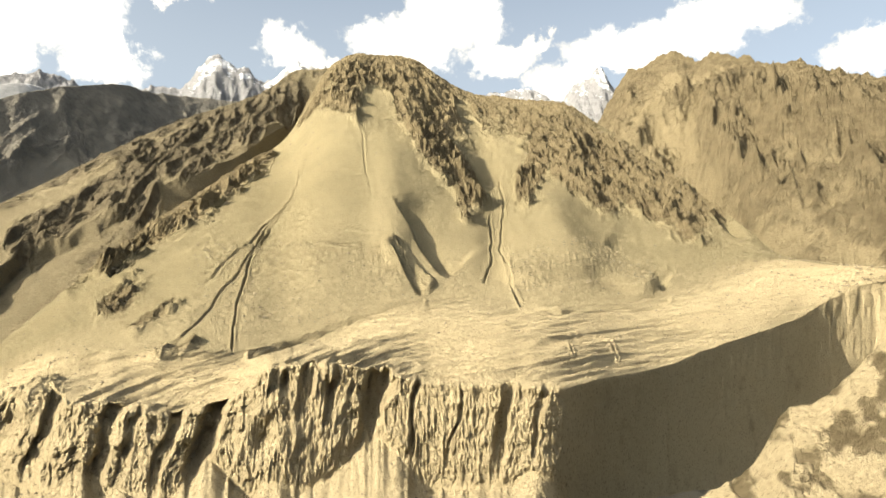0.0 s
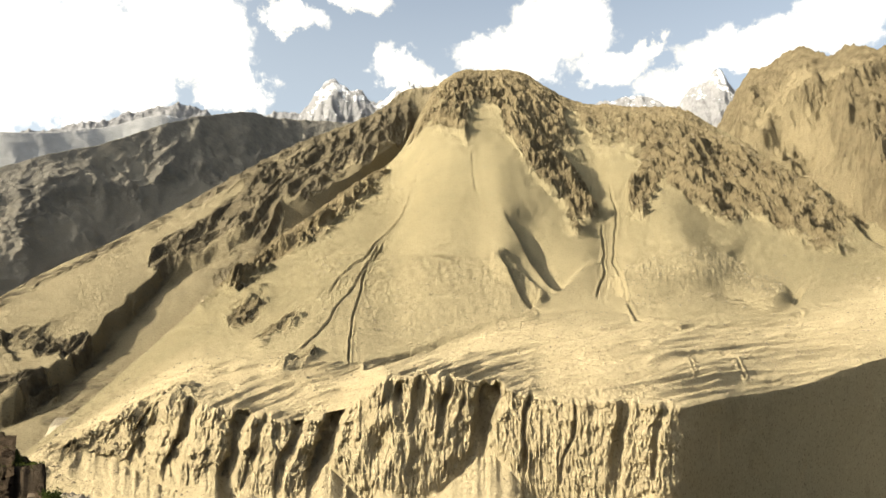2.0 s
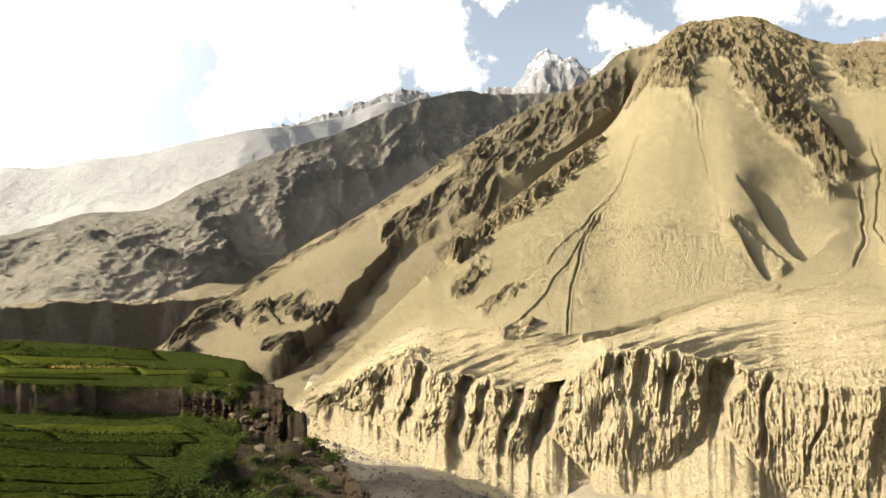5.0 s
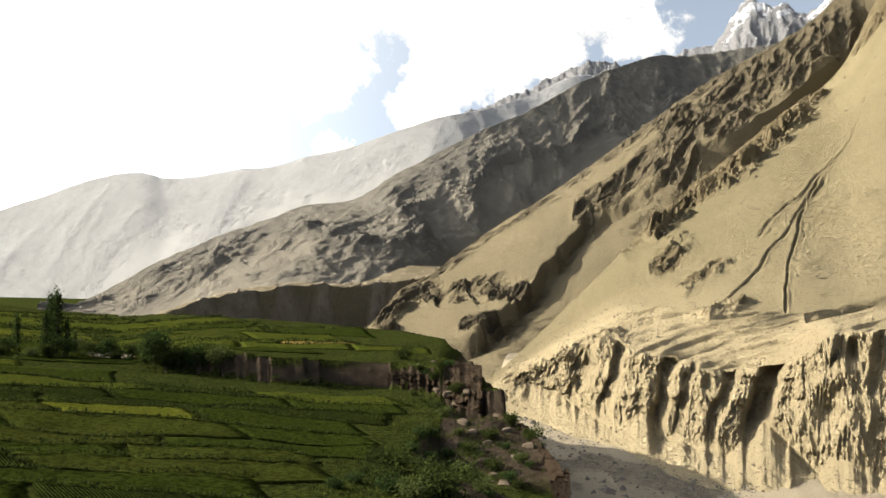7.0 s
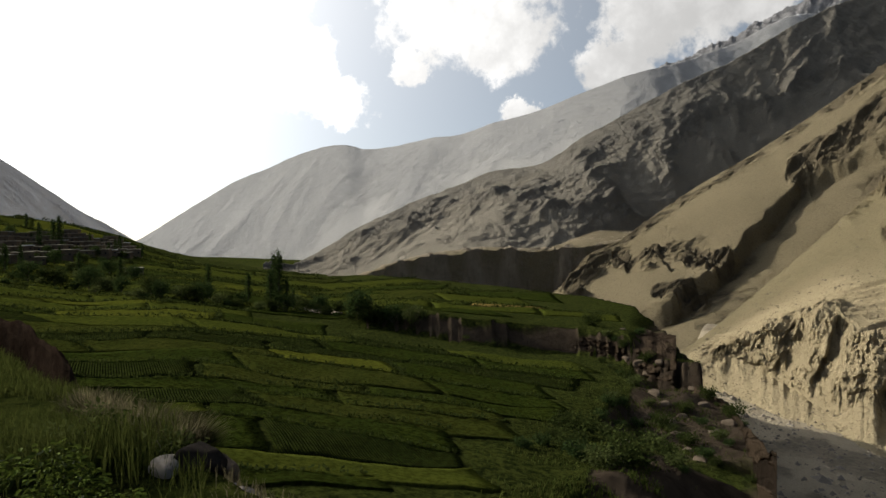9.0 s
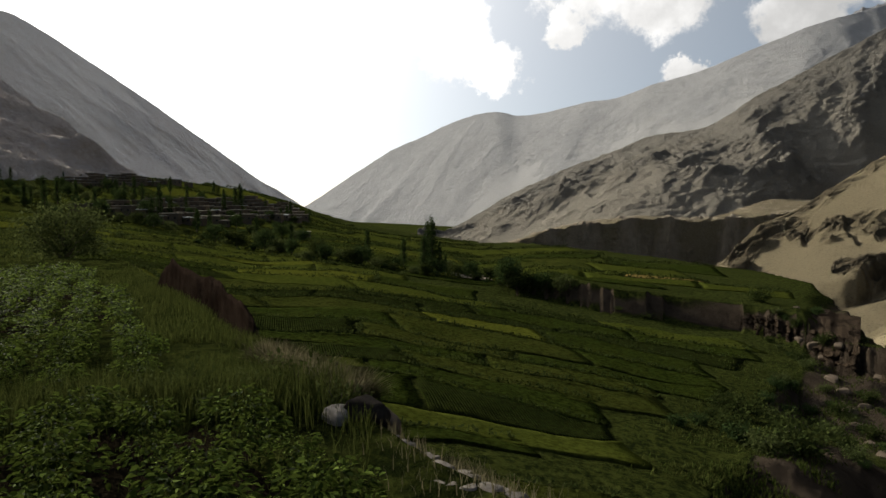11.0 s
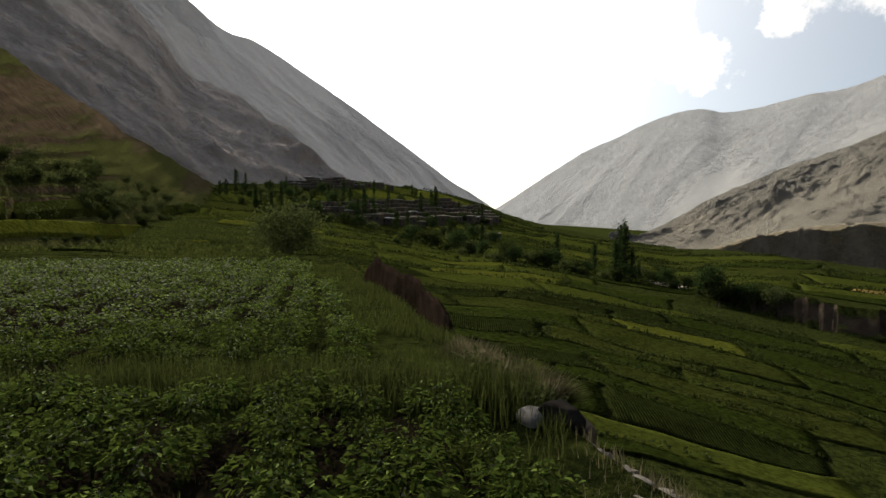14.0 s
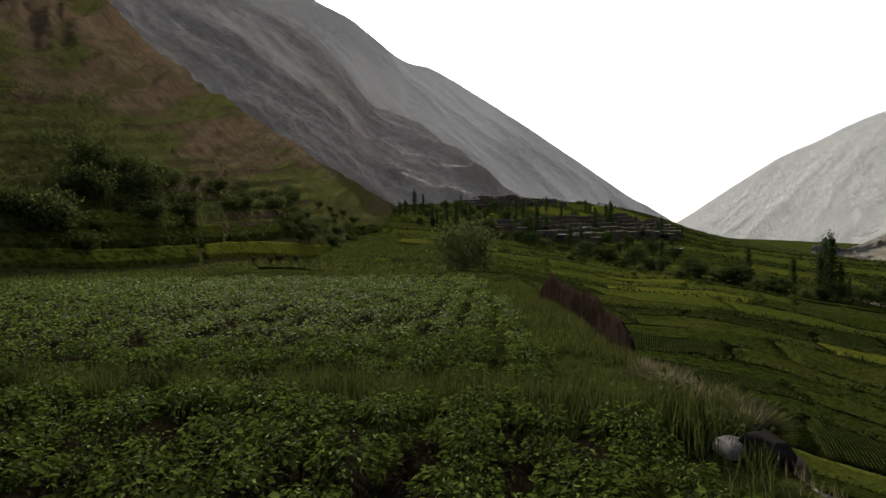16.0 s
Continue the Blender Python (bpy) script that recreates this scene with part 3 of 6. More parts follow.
def spur_relief(az, el, seg, r):
    """A smooth sandy flank with a rubbly crest, crags at its head, broken bluffs at its toe, and a side that falls away from the light."""
    p = polar(az, r, 0 * r)
    x, y = p[..., 0], p[..., 1]
    w1, w2 = fbm(x * 0.006, y * 0.006, 4), fbm(x * 0.02, y * 0.02, 4)
    fall = crested(x * 0.03 + 0.2 * w1, y * 0.010 + 0.2 * w2, 6, 0.55)
    rock = smooth(seg, 1.72, 1.9) * (1 - smooth(seg, 1.96, 2.0)) * (0.75 + 0.6 * w2)
    for w, pts in ((2.1, ((14, 17.5), (18, 15.2), (22, 12.6), (25.6, 11.0))), (1.6, ((26.1, 12.9), (25.2, 9.0))), (1.3, ((27, 9.4), (30, 7.2), (33.2, 5.0))), (0.9, ((47, -2.3), (44.4, -2.0), (41.4, -2.0), (38.6, -1.6))),
                   (0.8, ((51.4, -5.2), (49.8, -3.4), (48.4, -2.2))), (0.6, ((44, -4.6), (40.5, -4.3)))):
        d, _ = near_line(az, el + 0.7 * w2, *pts)
        rock = np.maximum(rock, (1 - smooth(d, w * 0.5, w * 1.2)) * (0.9 + 0.5 * w2))
    up = np.clip(rock, 0, 1) * 22 * (fall - 0.36) + (1 - np.clip(rock, 0, 1)) * (4 * w1 + 1.6 * (ridged(x * 0.02, y * 0.008, 4) - 0.4))
    for w, deep, back_, pts in ((0.25, 22, 5.0, ((24.5, 10.6), (26.2, 8.7), (28.1, 6.8), (33.4, 4.1), (36.4, 0.3), (39.4, -2.8), (42.9, -5.6), (46.4, -6.7))), (0.2, 9, 1.2, ((28.6, 8.4), (31, 6.6), (33.2, 5.4))),
                                (0.25, 8, 1.0, ((47.4, -1.6), (46.6, -2.4), (45.8, -3.4))), (0.25, 8, 1.0, ((43.8, -1.2), (43.2, -2.2), (42.4, -3.2))), (0.25, 8, 1.0, ((41.2, -1.0), (40.6, -2.0), (39.8, -3.0)))):
        sd, s = near_line(az + 0.5 * w2, el + 0.3 * w1, *pts, signed=True)
        end = smooth(s, 0.0, 0.12) * (1 - smooth(s, 0.9, 1.0))
        side = end * smooth(sd, -w, w) * np.exp(-np.maximum(sd, 0) / back_)
        up = up - deep * side
        rock = np.maximum(rock, side * (0.5 + 0.5 * w2) * (sd < 2.5))
    held = smooth(seg, 0, 0.2) * (1 - 0.55 * smooth(seg, 1.7, 2.0))
    return up * held, 4 * np.clip(rock, 0, 1) * (fall - 0.36) * held, np.clip(rock, 0, 1)


spur = slope("mountain_spur", mat_spur, 6, 54, 900, [
    (1, curve([(6, 10), (13.6, 11), (17.4, 8), (22.6, 4), (25.3, 2), (29, -1.5), (31, -3.5), (35.5, -7), (41, -10.2), (44, -10.5), (48, -8.6), (54, -6.3)]),
     curve([(6, 1310), (13, 1250), (17, 1060), (25, 830), (31, 680), (36, 580), (41, 480), (45, 480), (50, 640), (54, 760)])),
    (110, curve([(6, 13), (13.6, 15.5), (17.4, 13), (22.6, 10.5), (25.3, 9), (29, 6.0), (33, 2.8), (37, 0.5), (41, -2.5), (44, -4.0), (48, -5.5), (54, -6.15)]),
     curve([(6, 1330), (13, 1300), (17, 1120), (25, 950), (31, 850), (36, 780), (41, 690), (45, 660), (50, 700), (54, 765)])),
    (140, curve([(6, 20.5), (9.5, 20.6), (11.5, 20.3), (13.4, 20.0), (15.3, 18.5), (18.6, 16.9), (22, 15.5), (24.5, 14.2), (28.6, 11.6), (33.6, 8.2), (37.2, 5.9), (41.1, 3.6), (44, 1.6), (47.4, -0.8), (49.7, -2), (51.9, -4.5), (54, -6)]),
     curve([(6, 1420), (13, 1420), (18, 1330), (24, 1250), (34, 1090), (41, 990), (47, 860), (54, 770)]))],
    spur_relief, 0.7, ("lower_slope", "upper_slope"))
tagged(spur, "bare spur of tan scree with dark rocky ribs", "mountain")

dark_ridge = slope("shaded_ridge", mat_dark, 12, 78, 640, [
    (1, curve([(12, 4), (30, 3), (41, -2.4), (45, -2.2), (49, -2.4), (52.6, -2.8), (59.1, -2.8), (66.6, -3.2), (70, -3.8), (78, -3.6)]),
     curve([(12, 2300), (30, 1700), (41, 1350), (45, 1250), (52.6, 1010), (59, 960), (67, 1180), (78, 1500)])),
    (210, curve([(12, 17), (22, 17.1), (25, 17), (27, 17.3), (30.6, 16.7), (34, 15.5), (38, 13.7), (42.3, 12.0), (45.5, 10.5), (49.7, 8.3), (53.6, 6.2), (57.5, 5.5), (63.5, 3.3), (69.5, 0.8), (75.4, -2.4), (78, -3.1)]),
     curve([(12, 3000), (22, 2700), (30, 2300), (38, 1950), (45, 1750), (54, 1650), (63, 1750), (70, 1800), (78, 1620)]))],
    folded(200, 34, 20, 12, 1.6, 11.0, (-0.2, 0.2, 0.9), 0.3), 0.6, ("lower_slope", "rocky_crest"))
tagged(dark_ridge, "dark shaded mountain ridge of bare rock", "mountain")

river_bluff = slope("river_bluff", mat_bluff, 46, 70.5, 420, [
    (1, curve([(46, -6.2), (52.6, -5.9), (61.6, -5.2), (67.6, -4.4), (70.5, -4.2)]), curve([(46, 890), (52, 878), (61, 870), (67, 880), (70.5, 890)])),
    (60, curve([(46, -0.9), (50, -1.3), (54, -1.6), (59.1, -1.5), (63, -2.0), (66.6, -2.7), (70.5, -4.0)]), curve([(46, 906), (52, 892), (61, 880), (67, 888), (70.5, 897)])),
    (30, curve([(46, 0.3), (49, 0.2), (52.6, -1.1), (59.1, -1.15), (66.6, -2.4), (70.5, -3.9)]), curve([(46, 1300), (52.6, 1040), (59, 985), (67, 1150), (70.5, 1200)]))],
    folded(60, 7, 6, 30, 2.0, 21.0, (0.8, 0.1)), 0, ("cliff", "terrace"))
tagged(river_bluff, "dark river bluff with a flat sunlit top", "cliff")

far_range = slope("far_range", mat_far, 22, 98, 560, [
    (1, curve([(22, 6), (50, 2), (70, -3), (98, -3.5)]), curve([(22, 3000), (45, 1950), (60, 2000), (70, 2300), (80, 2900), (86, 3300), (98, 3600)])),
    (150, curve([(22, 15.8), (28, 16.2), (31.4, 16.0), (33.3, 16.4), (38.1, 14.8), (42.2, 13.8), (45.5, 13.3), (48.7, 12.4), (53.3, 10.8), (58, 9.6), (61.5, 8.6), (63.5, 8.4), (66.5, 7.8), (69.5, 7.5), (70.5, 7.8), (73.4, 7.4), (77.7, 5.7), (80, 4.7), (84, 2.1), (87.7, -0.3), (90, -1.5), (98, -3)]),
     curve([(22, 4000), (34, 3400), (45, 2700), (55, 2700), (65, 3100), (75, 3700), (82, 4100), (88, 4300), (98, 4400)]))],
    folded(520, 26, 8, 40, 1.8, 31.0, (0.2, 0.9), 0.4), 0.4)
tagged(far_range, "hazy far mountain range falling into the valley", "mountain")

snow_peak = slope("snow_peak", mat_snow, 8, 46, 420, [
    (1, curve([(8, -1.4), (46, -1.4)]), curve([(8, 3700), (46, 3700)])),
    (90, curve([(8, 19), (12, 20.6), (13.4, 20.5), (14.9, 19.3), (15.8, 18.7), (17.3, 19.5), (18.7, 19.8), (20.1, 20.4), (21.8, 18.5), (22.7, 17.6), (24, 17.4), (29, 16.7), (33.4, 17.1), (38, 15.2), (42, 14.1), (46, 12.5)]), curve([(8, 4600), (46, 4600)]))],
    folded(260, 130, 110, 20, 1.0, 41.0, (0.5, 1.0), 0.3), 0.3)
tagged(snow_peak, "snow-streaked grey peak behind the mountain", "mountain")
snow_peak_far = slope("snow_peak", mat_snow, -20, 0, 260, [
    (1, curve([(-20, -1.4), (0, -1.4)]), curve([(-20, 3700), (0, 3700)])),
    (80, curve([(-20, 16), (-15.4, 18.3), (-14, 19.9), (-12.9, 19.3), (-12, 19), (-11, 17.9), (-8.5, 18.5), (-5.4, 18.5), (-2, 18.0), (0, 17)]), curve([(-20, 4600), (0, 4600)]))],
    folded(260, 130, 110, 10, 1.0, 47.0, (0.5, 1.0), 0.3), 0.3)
tagged(snow_peak_far, "pale snow-covered pinnacle far behind the saddle", "mountain")

gold = slope("rocky_mountain", mat_right, -60, -12, 700, [
    (1, curve([(-60, -2), (-40, -2), (-31, 1.2), (-27, 2), (-20, 4), (-12, 8)]), curve([(-60, 700), (-40, 720), (-31, 800), (-27, 820), (-20, 1150), (-12, 1500)])),
    (240, curve([(-60, 14), (-40, 15), (-35.2, 15.9), (-33.6, 16.6), (-31.4, 17.6), (-29.1, 18.3), (-26.2, 18.9), (-23.3, 19.6), (-21.7, 19.5), (-20.2, 20.3), (-17.3, 19.5), (-15.9, 18.7), (-14.6, 16.5), (-12, 13)]),
     curve([(-60, 1500), (-40, 1600), (-30, 1800), (-20, 2000), (-12, 2100)]))],
    folded(190, 95, 62, -48, 1.3, 53.0, (0.05, 0.5, 0.8), 0.35), 0.6, ("lower_slope", "rocky_crest"))
tagged(gold, "golden rocky mountain with gullies and scree", "mountain")

fore = slope("gravel_slope", mat_main, -64, -17, 360, [
    (1, curve([(-64, -34), (-17, -34)]), curve([(-64, 110), (-17, 120)])),
    (140, curve([(-64, 8), (-45, 4), (-34.3, -2.3), (-32.9, -4), (-29.9, -7.1), (-27.2, -8.5), (-25.9, -11.1), (-21.2, -15), (-17, -19)]), curve([(-64, 260), (-34, 250), (-26, 230), (-17, 205)]))],
    lambda az, el, seg, r: (1.2 * ridged(az * 1.2, el * 1.2, 5), 4 * (ridged(az * 0.6, el * 0.6, 5) - 0.4), np.clip(0.35 + 0.6 * fbm(az * 0.7, el * 0.7, 4), 0, 1)), 0.8)
tagged(fore, "sunlit loose gravel slope above the side gorge", "slope")

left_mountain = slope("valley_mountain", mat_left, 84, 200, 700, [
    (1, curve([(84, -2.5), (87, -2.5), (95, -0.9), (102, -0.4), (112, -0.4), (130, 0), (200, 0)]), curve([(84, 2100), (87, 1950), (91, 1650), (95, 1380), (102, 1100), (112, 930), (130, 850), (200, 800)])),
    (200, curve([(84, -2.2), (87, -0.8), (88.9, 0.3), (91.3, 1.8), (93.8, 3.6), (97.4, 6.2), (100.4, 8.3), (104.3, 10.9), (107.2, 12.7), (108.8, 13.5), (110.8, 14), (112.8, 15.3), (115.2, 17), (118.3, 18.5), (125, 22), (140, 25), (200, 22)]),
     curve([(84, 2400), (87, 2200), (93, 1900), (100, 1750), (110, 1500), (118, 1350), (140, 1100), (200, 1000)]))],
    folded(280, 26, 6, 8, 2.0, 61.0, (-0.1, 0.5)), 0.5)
tagged(left_mountain, "steep brown mountainside in shade above the village", "mountain")

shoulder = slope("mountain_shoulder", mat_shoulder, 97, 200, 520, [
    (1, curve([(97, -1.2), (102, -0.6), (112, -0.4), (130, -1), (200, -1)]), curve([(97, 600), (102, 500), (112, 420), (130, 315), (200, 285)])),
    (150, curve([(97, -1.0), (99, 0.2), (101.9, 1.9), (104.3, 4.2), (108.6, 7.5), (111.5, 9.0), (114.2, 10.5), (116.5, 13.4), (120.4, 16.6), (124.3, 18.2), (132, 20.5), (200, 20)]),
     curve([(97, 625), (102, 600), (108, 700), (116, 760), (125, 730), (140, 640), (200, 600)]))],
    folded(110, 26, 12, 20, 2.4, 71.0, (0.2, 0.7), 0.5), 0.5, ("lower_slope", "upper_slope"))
tagged(shoulder, "dark brown mountain shoulder in shade behind the hillside", "mountain")

HILL_LOW = curve([(110, -3.6), (113, -3.4), (119, -4.2), (126, -5.2), (135, -6), (142, -6), (200, -6)])
HILL_LOW_R = curve([(110, 300), (113, 240), (119, 120), (126, 75), (135, 56), (142, 50), (200, 36)])
HILL_TOP = curve([(110, 0.5), (112.9, 2.1), (115.8, 3.9), (118.7, 5.8), (121.5, 7.7), (125.1, 10), (129, 12.5), (132.3, 15.2), (135, 17.3), (150, 24), (200, 26)])
HILL_TOP_R = curve([(110, 460), (113, 430), (119, 350), (126, 290), (135, 250), (150, 210), (200, 200)])


def steps(az, el):
    """Old terraces along the foot of the hill, and fainter paths up the slope: push up, and the bare banks."""
    q = (el + 0.05 * (az - 130) + 0.25 * fbm(az * 0.2, el * 0.2, 3)) / 0.95
    f = q - np.floor(q)
    on = (1 - 0.65 * smooth(el, 3, 6)) * smooth(az, 116, 122) * smooth(el, -2.5, -1.5)
    return 1.3 * on * (smooth(f, 0.72, 0.95) - f), on * smooth(f, 0.7, 0.78) * (1 - smooth(f, 0.92, 0.98))


hill = slope("hillside", mat_hill, 110, 200, 700, [(1, HILL_LOW, HILL_LOW_R), (200, HILL_TOP, HILL_TOP_R)],
    lambda az, el, seg, r: (steps(az, el)[0] + 1.6 * fbm(az * 0.5, el * 0.5, 5) * smooth(seg, 0.25, 0.55) + 3.0 * (ridged(az * 0.22, el * 0.3 + az * 0.2, 5) - 0.4) * smooth(seg, 0.35, 0.7),
                            5 * fbm(az * 0.25, el * 0.2, 4) * smooth(seg, 0.25, 0.6), np.clip(0.5 * steps(az, el)[1] + smooth(el - 0.35 * (az - 112), -6, 6) * 0.55 + 0.45 * fbm(az * 0.25, el * 0.5 + az * 0.15, 5), 0, 1)), 0.5, ("terraced_foot", "upper_slope"))
tagged(hill, "grassy hillside with brown earth patches and low terraces", "hill")

# ---------------------------------------------------------------- valley floor
BENCH = curve([(-60, -40), (20, -28), (30.1, -21), (36.3, -17.1), (37.1, -14.4), (39.2, -13.1), (41.6, -11.1), (43.2, -9.2), (45, -7.9), (46.4, -7.3), (51.6, -6.4), (56.6, -5.7), (63.1, -5), (69.6, -3.8), (74, -3.3), (80, -2.4), (86, -1.0), (90, 0.3)])
EDGE = curve([(-180, 3), (0, 3), (45, 3.4), (60, 4.2), (70, 4.8), (78.8, 5.9), (85, 7.6), (90, 10), (95, 14), (98, 22), (101, 40), (104, 70), (110, 120), (118, 200), (180, 200)])
STEP = curve([(38, -12.6), (43.2, -11.8), (46.9, -11.0), (50.7, -10.4), (55.1, -10.0), (59.6, -9.7), (64.6, -8.9), (70, -8.0), (80, -7.0)])


def plain(x, y):
    """Lower fields: they fall towards the gorge and rise gently to the village."""
    r, az = np.hypot(x, y), np.degrees(np.arctan2(-x, y))
    fan = (0.115 * np.maximum(0, np.minimum(r, 560) - 300) - 0.03 * np.maximum(0, np.minimum(r, 560) - 60)) * smooth(az, 84, 93)
    return -16 - 21.6 * (np.tanh(y / 120) - 0.0914) - 0.012 * (x + 65) + fan


def where_seen(az, el_line, lift=0.0):
    """Distance at which the lower fields lie at that height over the level."""
    r = np.exp(np.linspace(math.log(20), math.log(1200), 500))[:, None]
    a = np.radians(az)[None]
    e = np.degrees(np.arctan2(plain(-r * np.sin(a), r * np.cos(a)) + lift - EYE, r))
    hit = e >= el_line[None]
    i = np.where(hit.any(0), hit.argmax(0), 499)
    return r[i, 0]


_az = np.linspace(-180, 180, 1441)
_bench_r = np.where(_az < 20, 60.0, np.where(_az > 88, 1200.0, where_seen(_az, BENCH(_az), 0.0)))
_k = np.ones(9) / 9
_bench_r = np.convolve(np.pad(_bench_r, 4, "edge"), _k, "valid")
_step_r = where_seen(_az, STEP(_az))


def ground_z(x, y):
    """Height of the near side of the valley."""
    x, y = np.asarray(x, float), np.asarray(y, float)
    r, az = np.hypot(x, y), np.degrees(np.arctan2(-x, y))
    low = plain(x, y)
    on = smooth(az, 38, 42) * (1 - smooth(az, 64, 74))
    rs = np.interp(az, _az, _step_r) * (1 + 0.015 * fbm(x * 0.035, y * 0.035, 4))
    low = low + on * 6.0 * smooth(r, rs * 0.985, rs * 1.015)
    near = 0.05 * x - 1.1 * np.maximum(0, r - EDGE(az)) - 0.25 * smooth(r, EDGE(az) * 0.85, EDGE(az))
    near = np.where(az < -20, np.maximum(near, -16), near)
    s = 1.2
    g = np.maximum(low, near) + s * np.exp(-np.abs(low - near) / s) * 0.35 * smooth(r, 10, 30)
    shelf = smooth(np.interp(r, [50, 100, 180, 300], [53, 48.5, 46.8, 45.6]) - az, 0, 2.5) * (az > 25) * smooth(r, 14, 30)
    q = (g + 3 * fbm(x * 0.03, y * 0.03, 4)) / 7.0
    g = g + shelf * (7.0 * (np.floor(q) + smooth(q - np.floor(q), 0.55, 0.95) - q) + 1.5 * (ridged(x * 0.08, y * 0.08, 4) - 0.4))
    rb = np.interp(az, _az, _bench_r)
    wob = rb * (1 + 0.02 * fbm(x * 0.06, y * 0.06, 4))
    fall = np.maximum(0, r - wob)
    deep = 2.2 * fall + 3.5 * (ridged(x * 0.05, y * 0.05, 4) - 0.4) * smooth(fall, 0, 4)
    return np.maximum(g - np.where(fall > 0, np.maximum(deep, 0), 0), np.where(az < 15, -170.0, -96.0))


azs = np.concatenate([np.linspace(-180, 22, 120)[:-1], np.linspace(22, 150, 1150), np.linspace(150, 180, 20)[1:]])
rr = np.concatenate([[0.01, 0.2], np.exp(np.linspace(math.log(0.5), math.log(1500), 460)), [2200, 3300, 4900]])
A, Rr = np.meshgrid(azs, rr)
gp = polar(A, Rr, 0 * Rr)
gz = ground_z(gp[..., 0], gp[..., 1])
gz = gz + 0.05 * fbm(gp[..., 0] * 1.2, gp[..., 1] * 1.2, 4) + np.clip(Rr / 80, 0, 0.5) * fbm(gp[..., 0] * 0.08, gp[..., 1] * 0.08, 4)
gp[..., 2] = gz
steep = np.hypot(np.gradient(gz, axis=0) / np.gradient(Rr, axis=0), np.gradient(gz, axis=1) / (Rr * np.gradient(np.radians(A), axis=1)))
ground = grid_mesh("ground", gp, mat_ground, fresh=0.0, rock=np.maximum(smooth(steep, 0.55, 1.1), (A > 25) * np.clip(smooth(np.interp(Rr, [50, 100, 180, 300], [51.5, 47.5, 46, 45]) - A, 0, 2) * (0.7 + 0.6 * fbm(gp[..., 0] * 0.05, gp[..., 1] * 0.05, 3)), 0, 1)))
tagged(ground, "green valley floor with earthen banks and cliffs", "ground", kind="structure")

ab, rb_ = np.meshgrid(np.linspace(-40, 54, 560), np.exp(np.linspace(math.log(60), math.log(800), 200)))
bp = polar(ab, rb_, 0 * rb_)
bp[..., 2] = -75 + 1.2 * fbm(bp[..., 0] * 0.03, bp[..., 1] * 0.03, 5) + 0.6 * ridged(bp[..., 0] * 0.12, bp[..., 1] * 0.12, 4) + 0.004 * np.maximum(rb_ - 300, 0) - 26 * np.clip(-(ab + 4) / 10, 0, 3) - 40 * smooth(ab, 40, 43)
bed = grid_mesh("riverbed", bp, mat_bed, rock=np.clip(0.4 + 0.8 * fbm(bp[..., 0] * 0.05, bp[..., 1] * 0.05, 4), 0, 1))
tagged(bed, "grey gravel bed of the river in the gorge", "riverbed", kind="structure")

# clay cliffs on the near side: one below the upper fields, one above the gorge
def step_r(az):
    return np.interp(az, _az, _step_r)


def rim_r(az):
    return np.interp(az, _az, _bench_r)


def clay(freq, deep):
    return lambda az, el, seg, r: (0.0 * r, (deep * (ridged(az * freq + 0.4 * fbm(az, el, 3), el * 0.5, 4) - 0.45) + 0.5 * fbm(az * 3, el * 3, 3)) * smooth(seg, 0, 0.2), np.clip(0.5 + 0.5 * fbm(az * 0.8, el * 2, 3), 0, 1))


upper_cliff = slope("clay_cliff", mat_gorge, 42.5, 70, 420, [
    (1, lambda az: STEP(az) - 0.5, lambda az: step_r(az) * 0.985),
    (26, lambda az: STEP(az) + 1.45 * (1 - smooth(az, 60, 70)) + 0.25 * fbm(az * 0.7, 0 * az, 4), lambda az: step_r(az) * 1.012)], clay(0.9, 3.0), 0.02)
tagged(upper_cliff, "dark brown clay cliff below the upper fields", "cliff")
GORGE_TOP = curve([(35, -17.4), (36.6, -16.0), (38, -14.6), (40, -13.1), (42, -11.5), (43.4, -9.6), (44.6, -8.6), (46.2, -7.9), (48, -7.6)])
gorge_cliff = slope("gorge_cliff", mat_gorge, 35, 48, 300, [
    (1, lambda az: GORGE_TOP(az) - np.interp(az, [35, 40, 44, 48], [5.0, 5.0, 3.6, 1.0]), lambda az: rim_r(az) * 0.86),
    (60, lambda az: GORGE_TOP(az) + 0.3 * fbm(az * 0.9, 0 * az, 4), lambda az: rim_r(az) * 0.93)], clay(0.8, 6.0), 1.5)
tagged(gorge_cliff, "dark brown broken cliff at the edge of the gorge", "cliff")


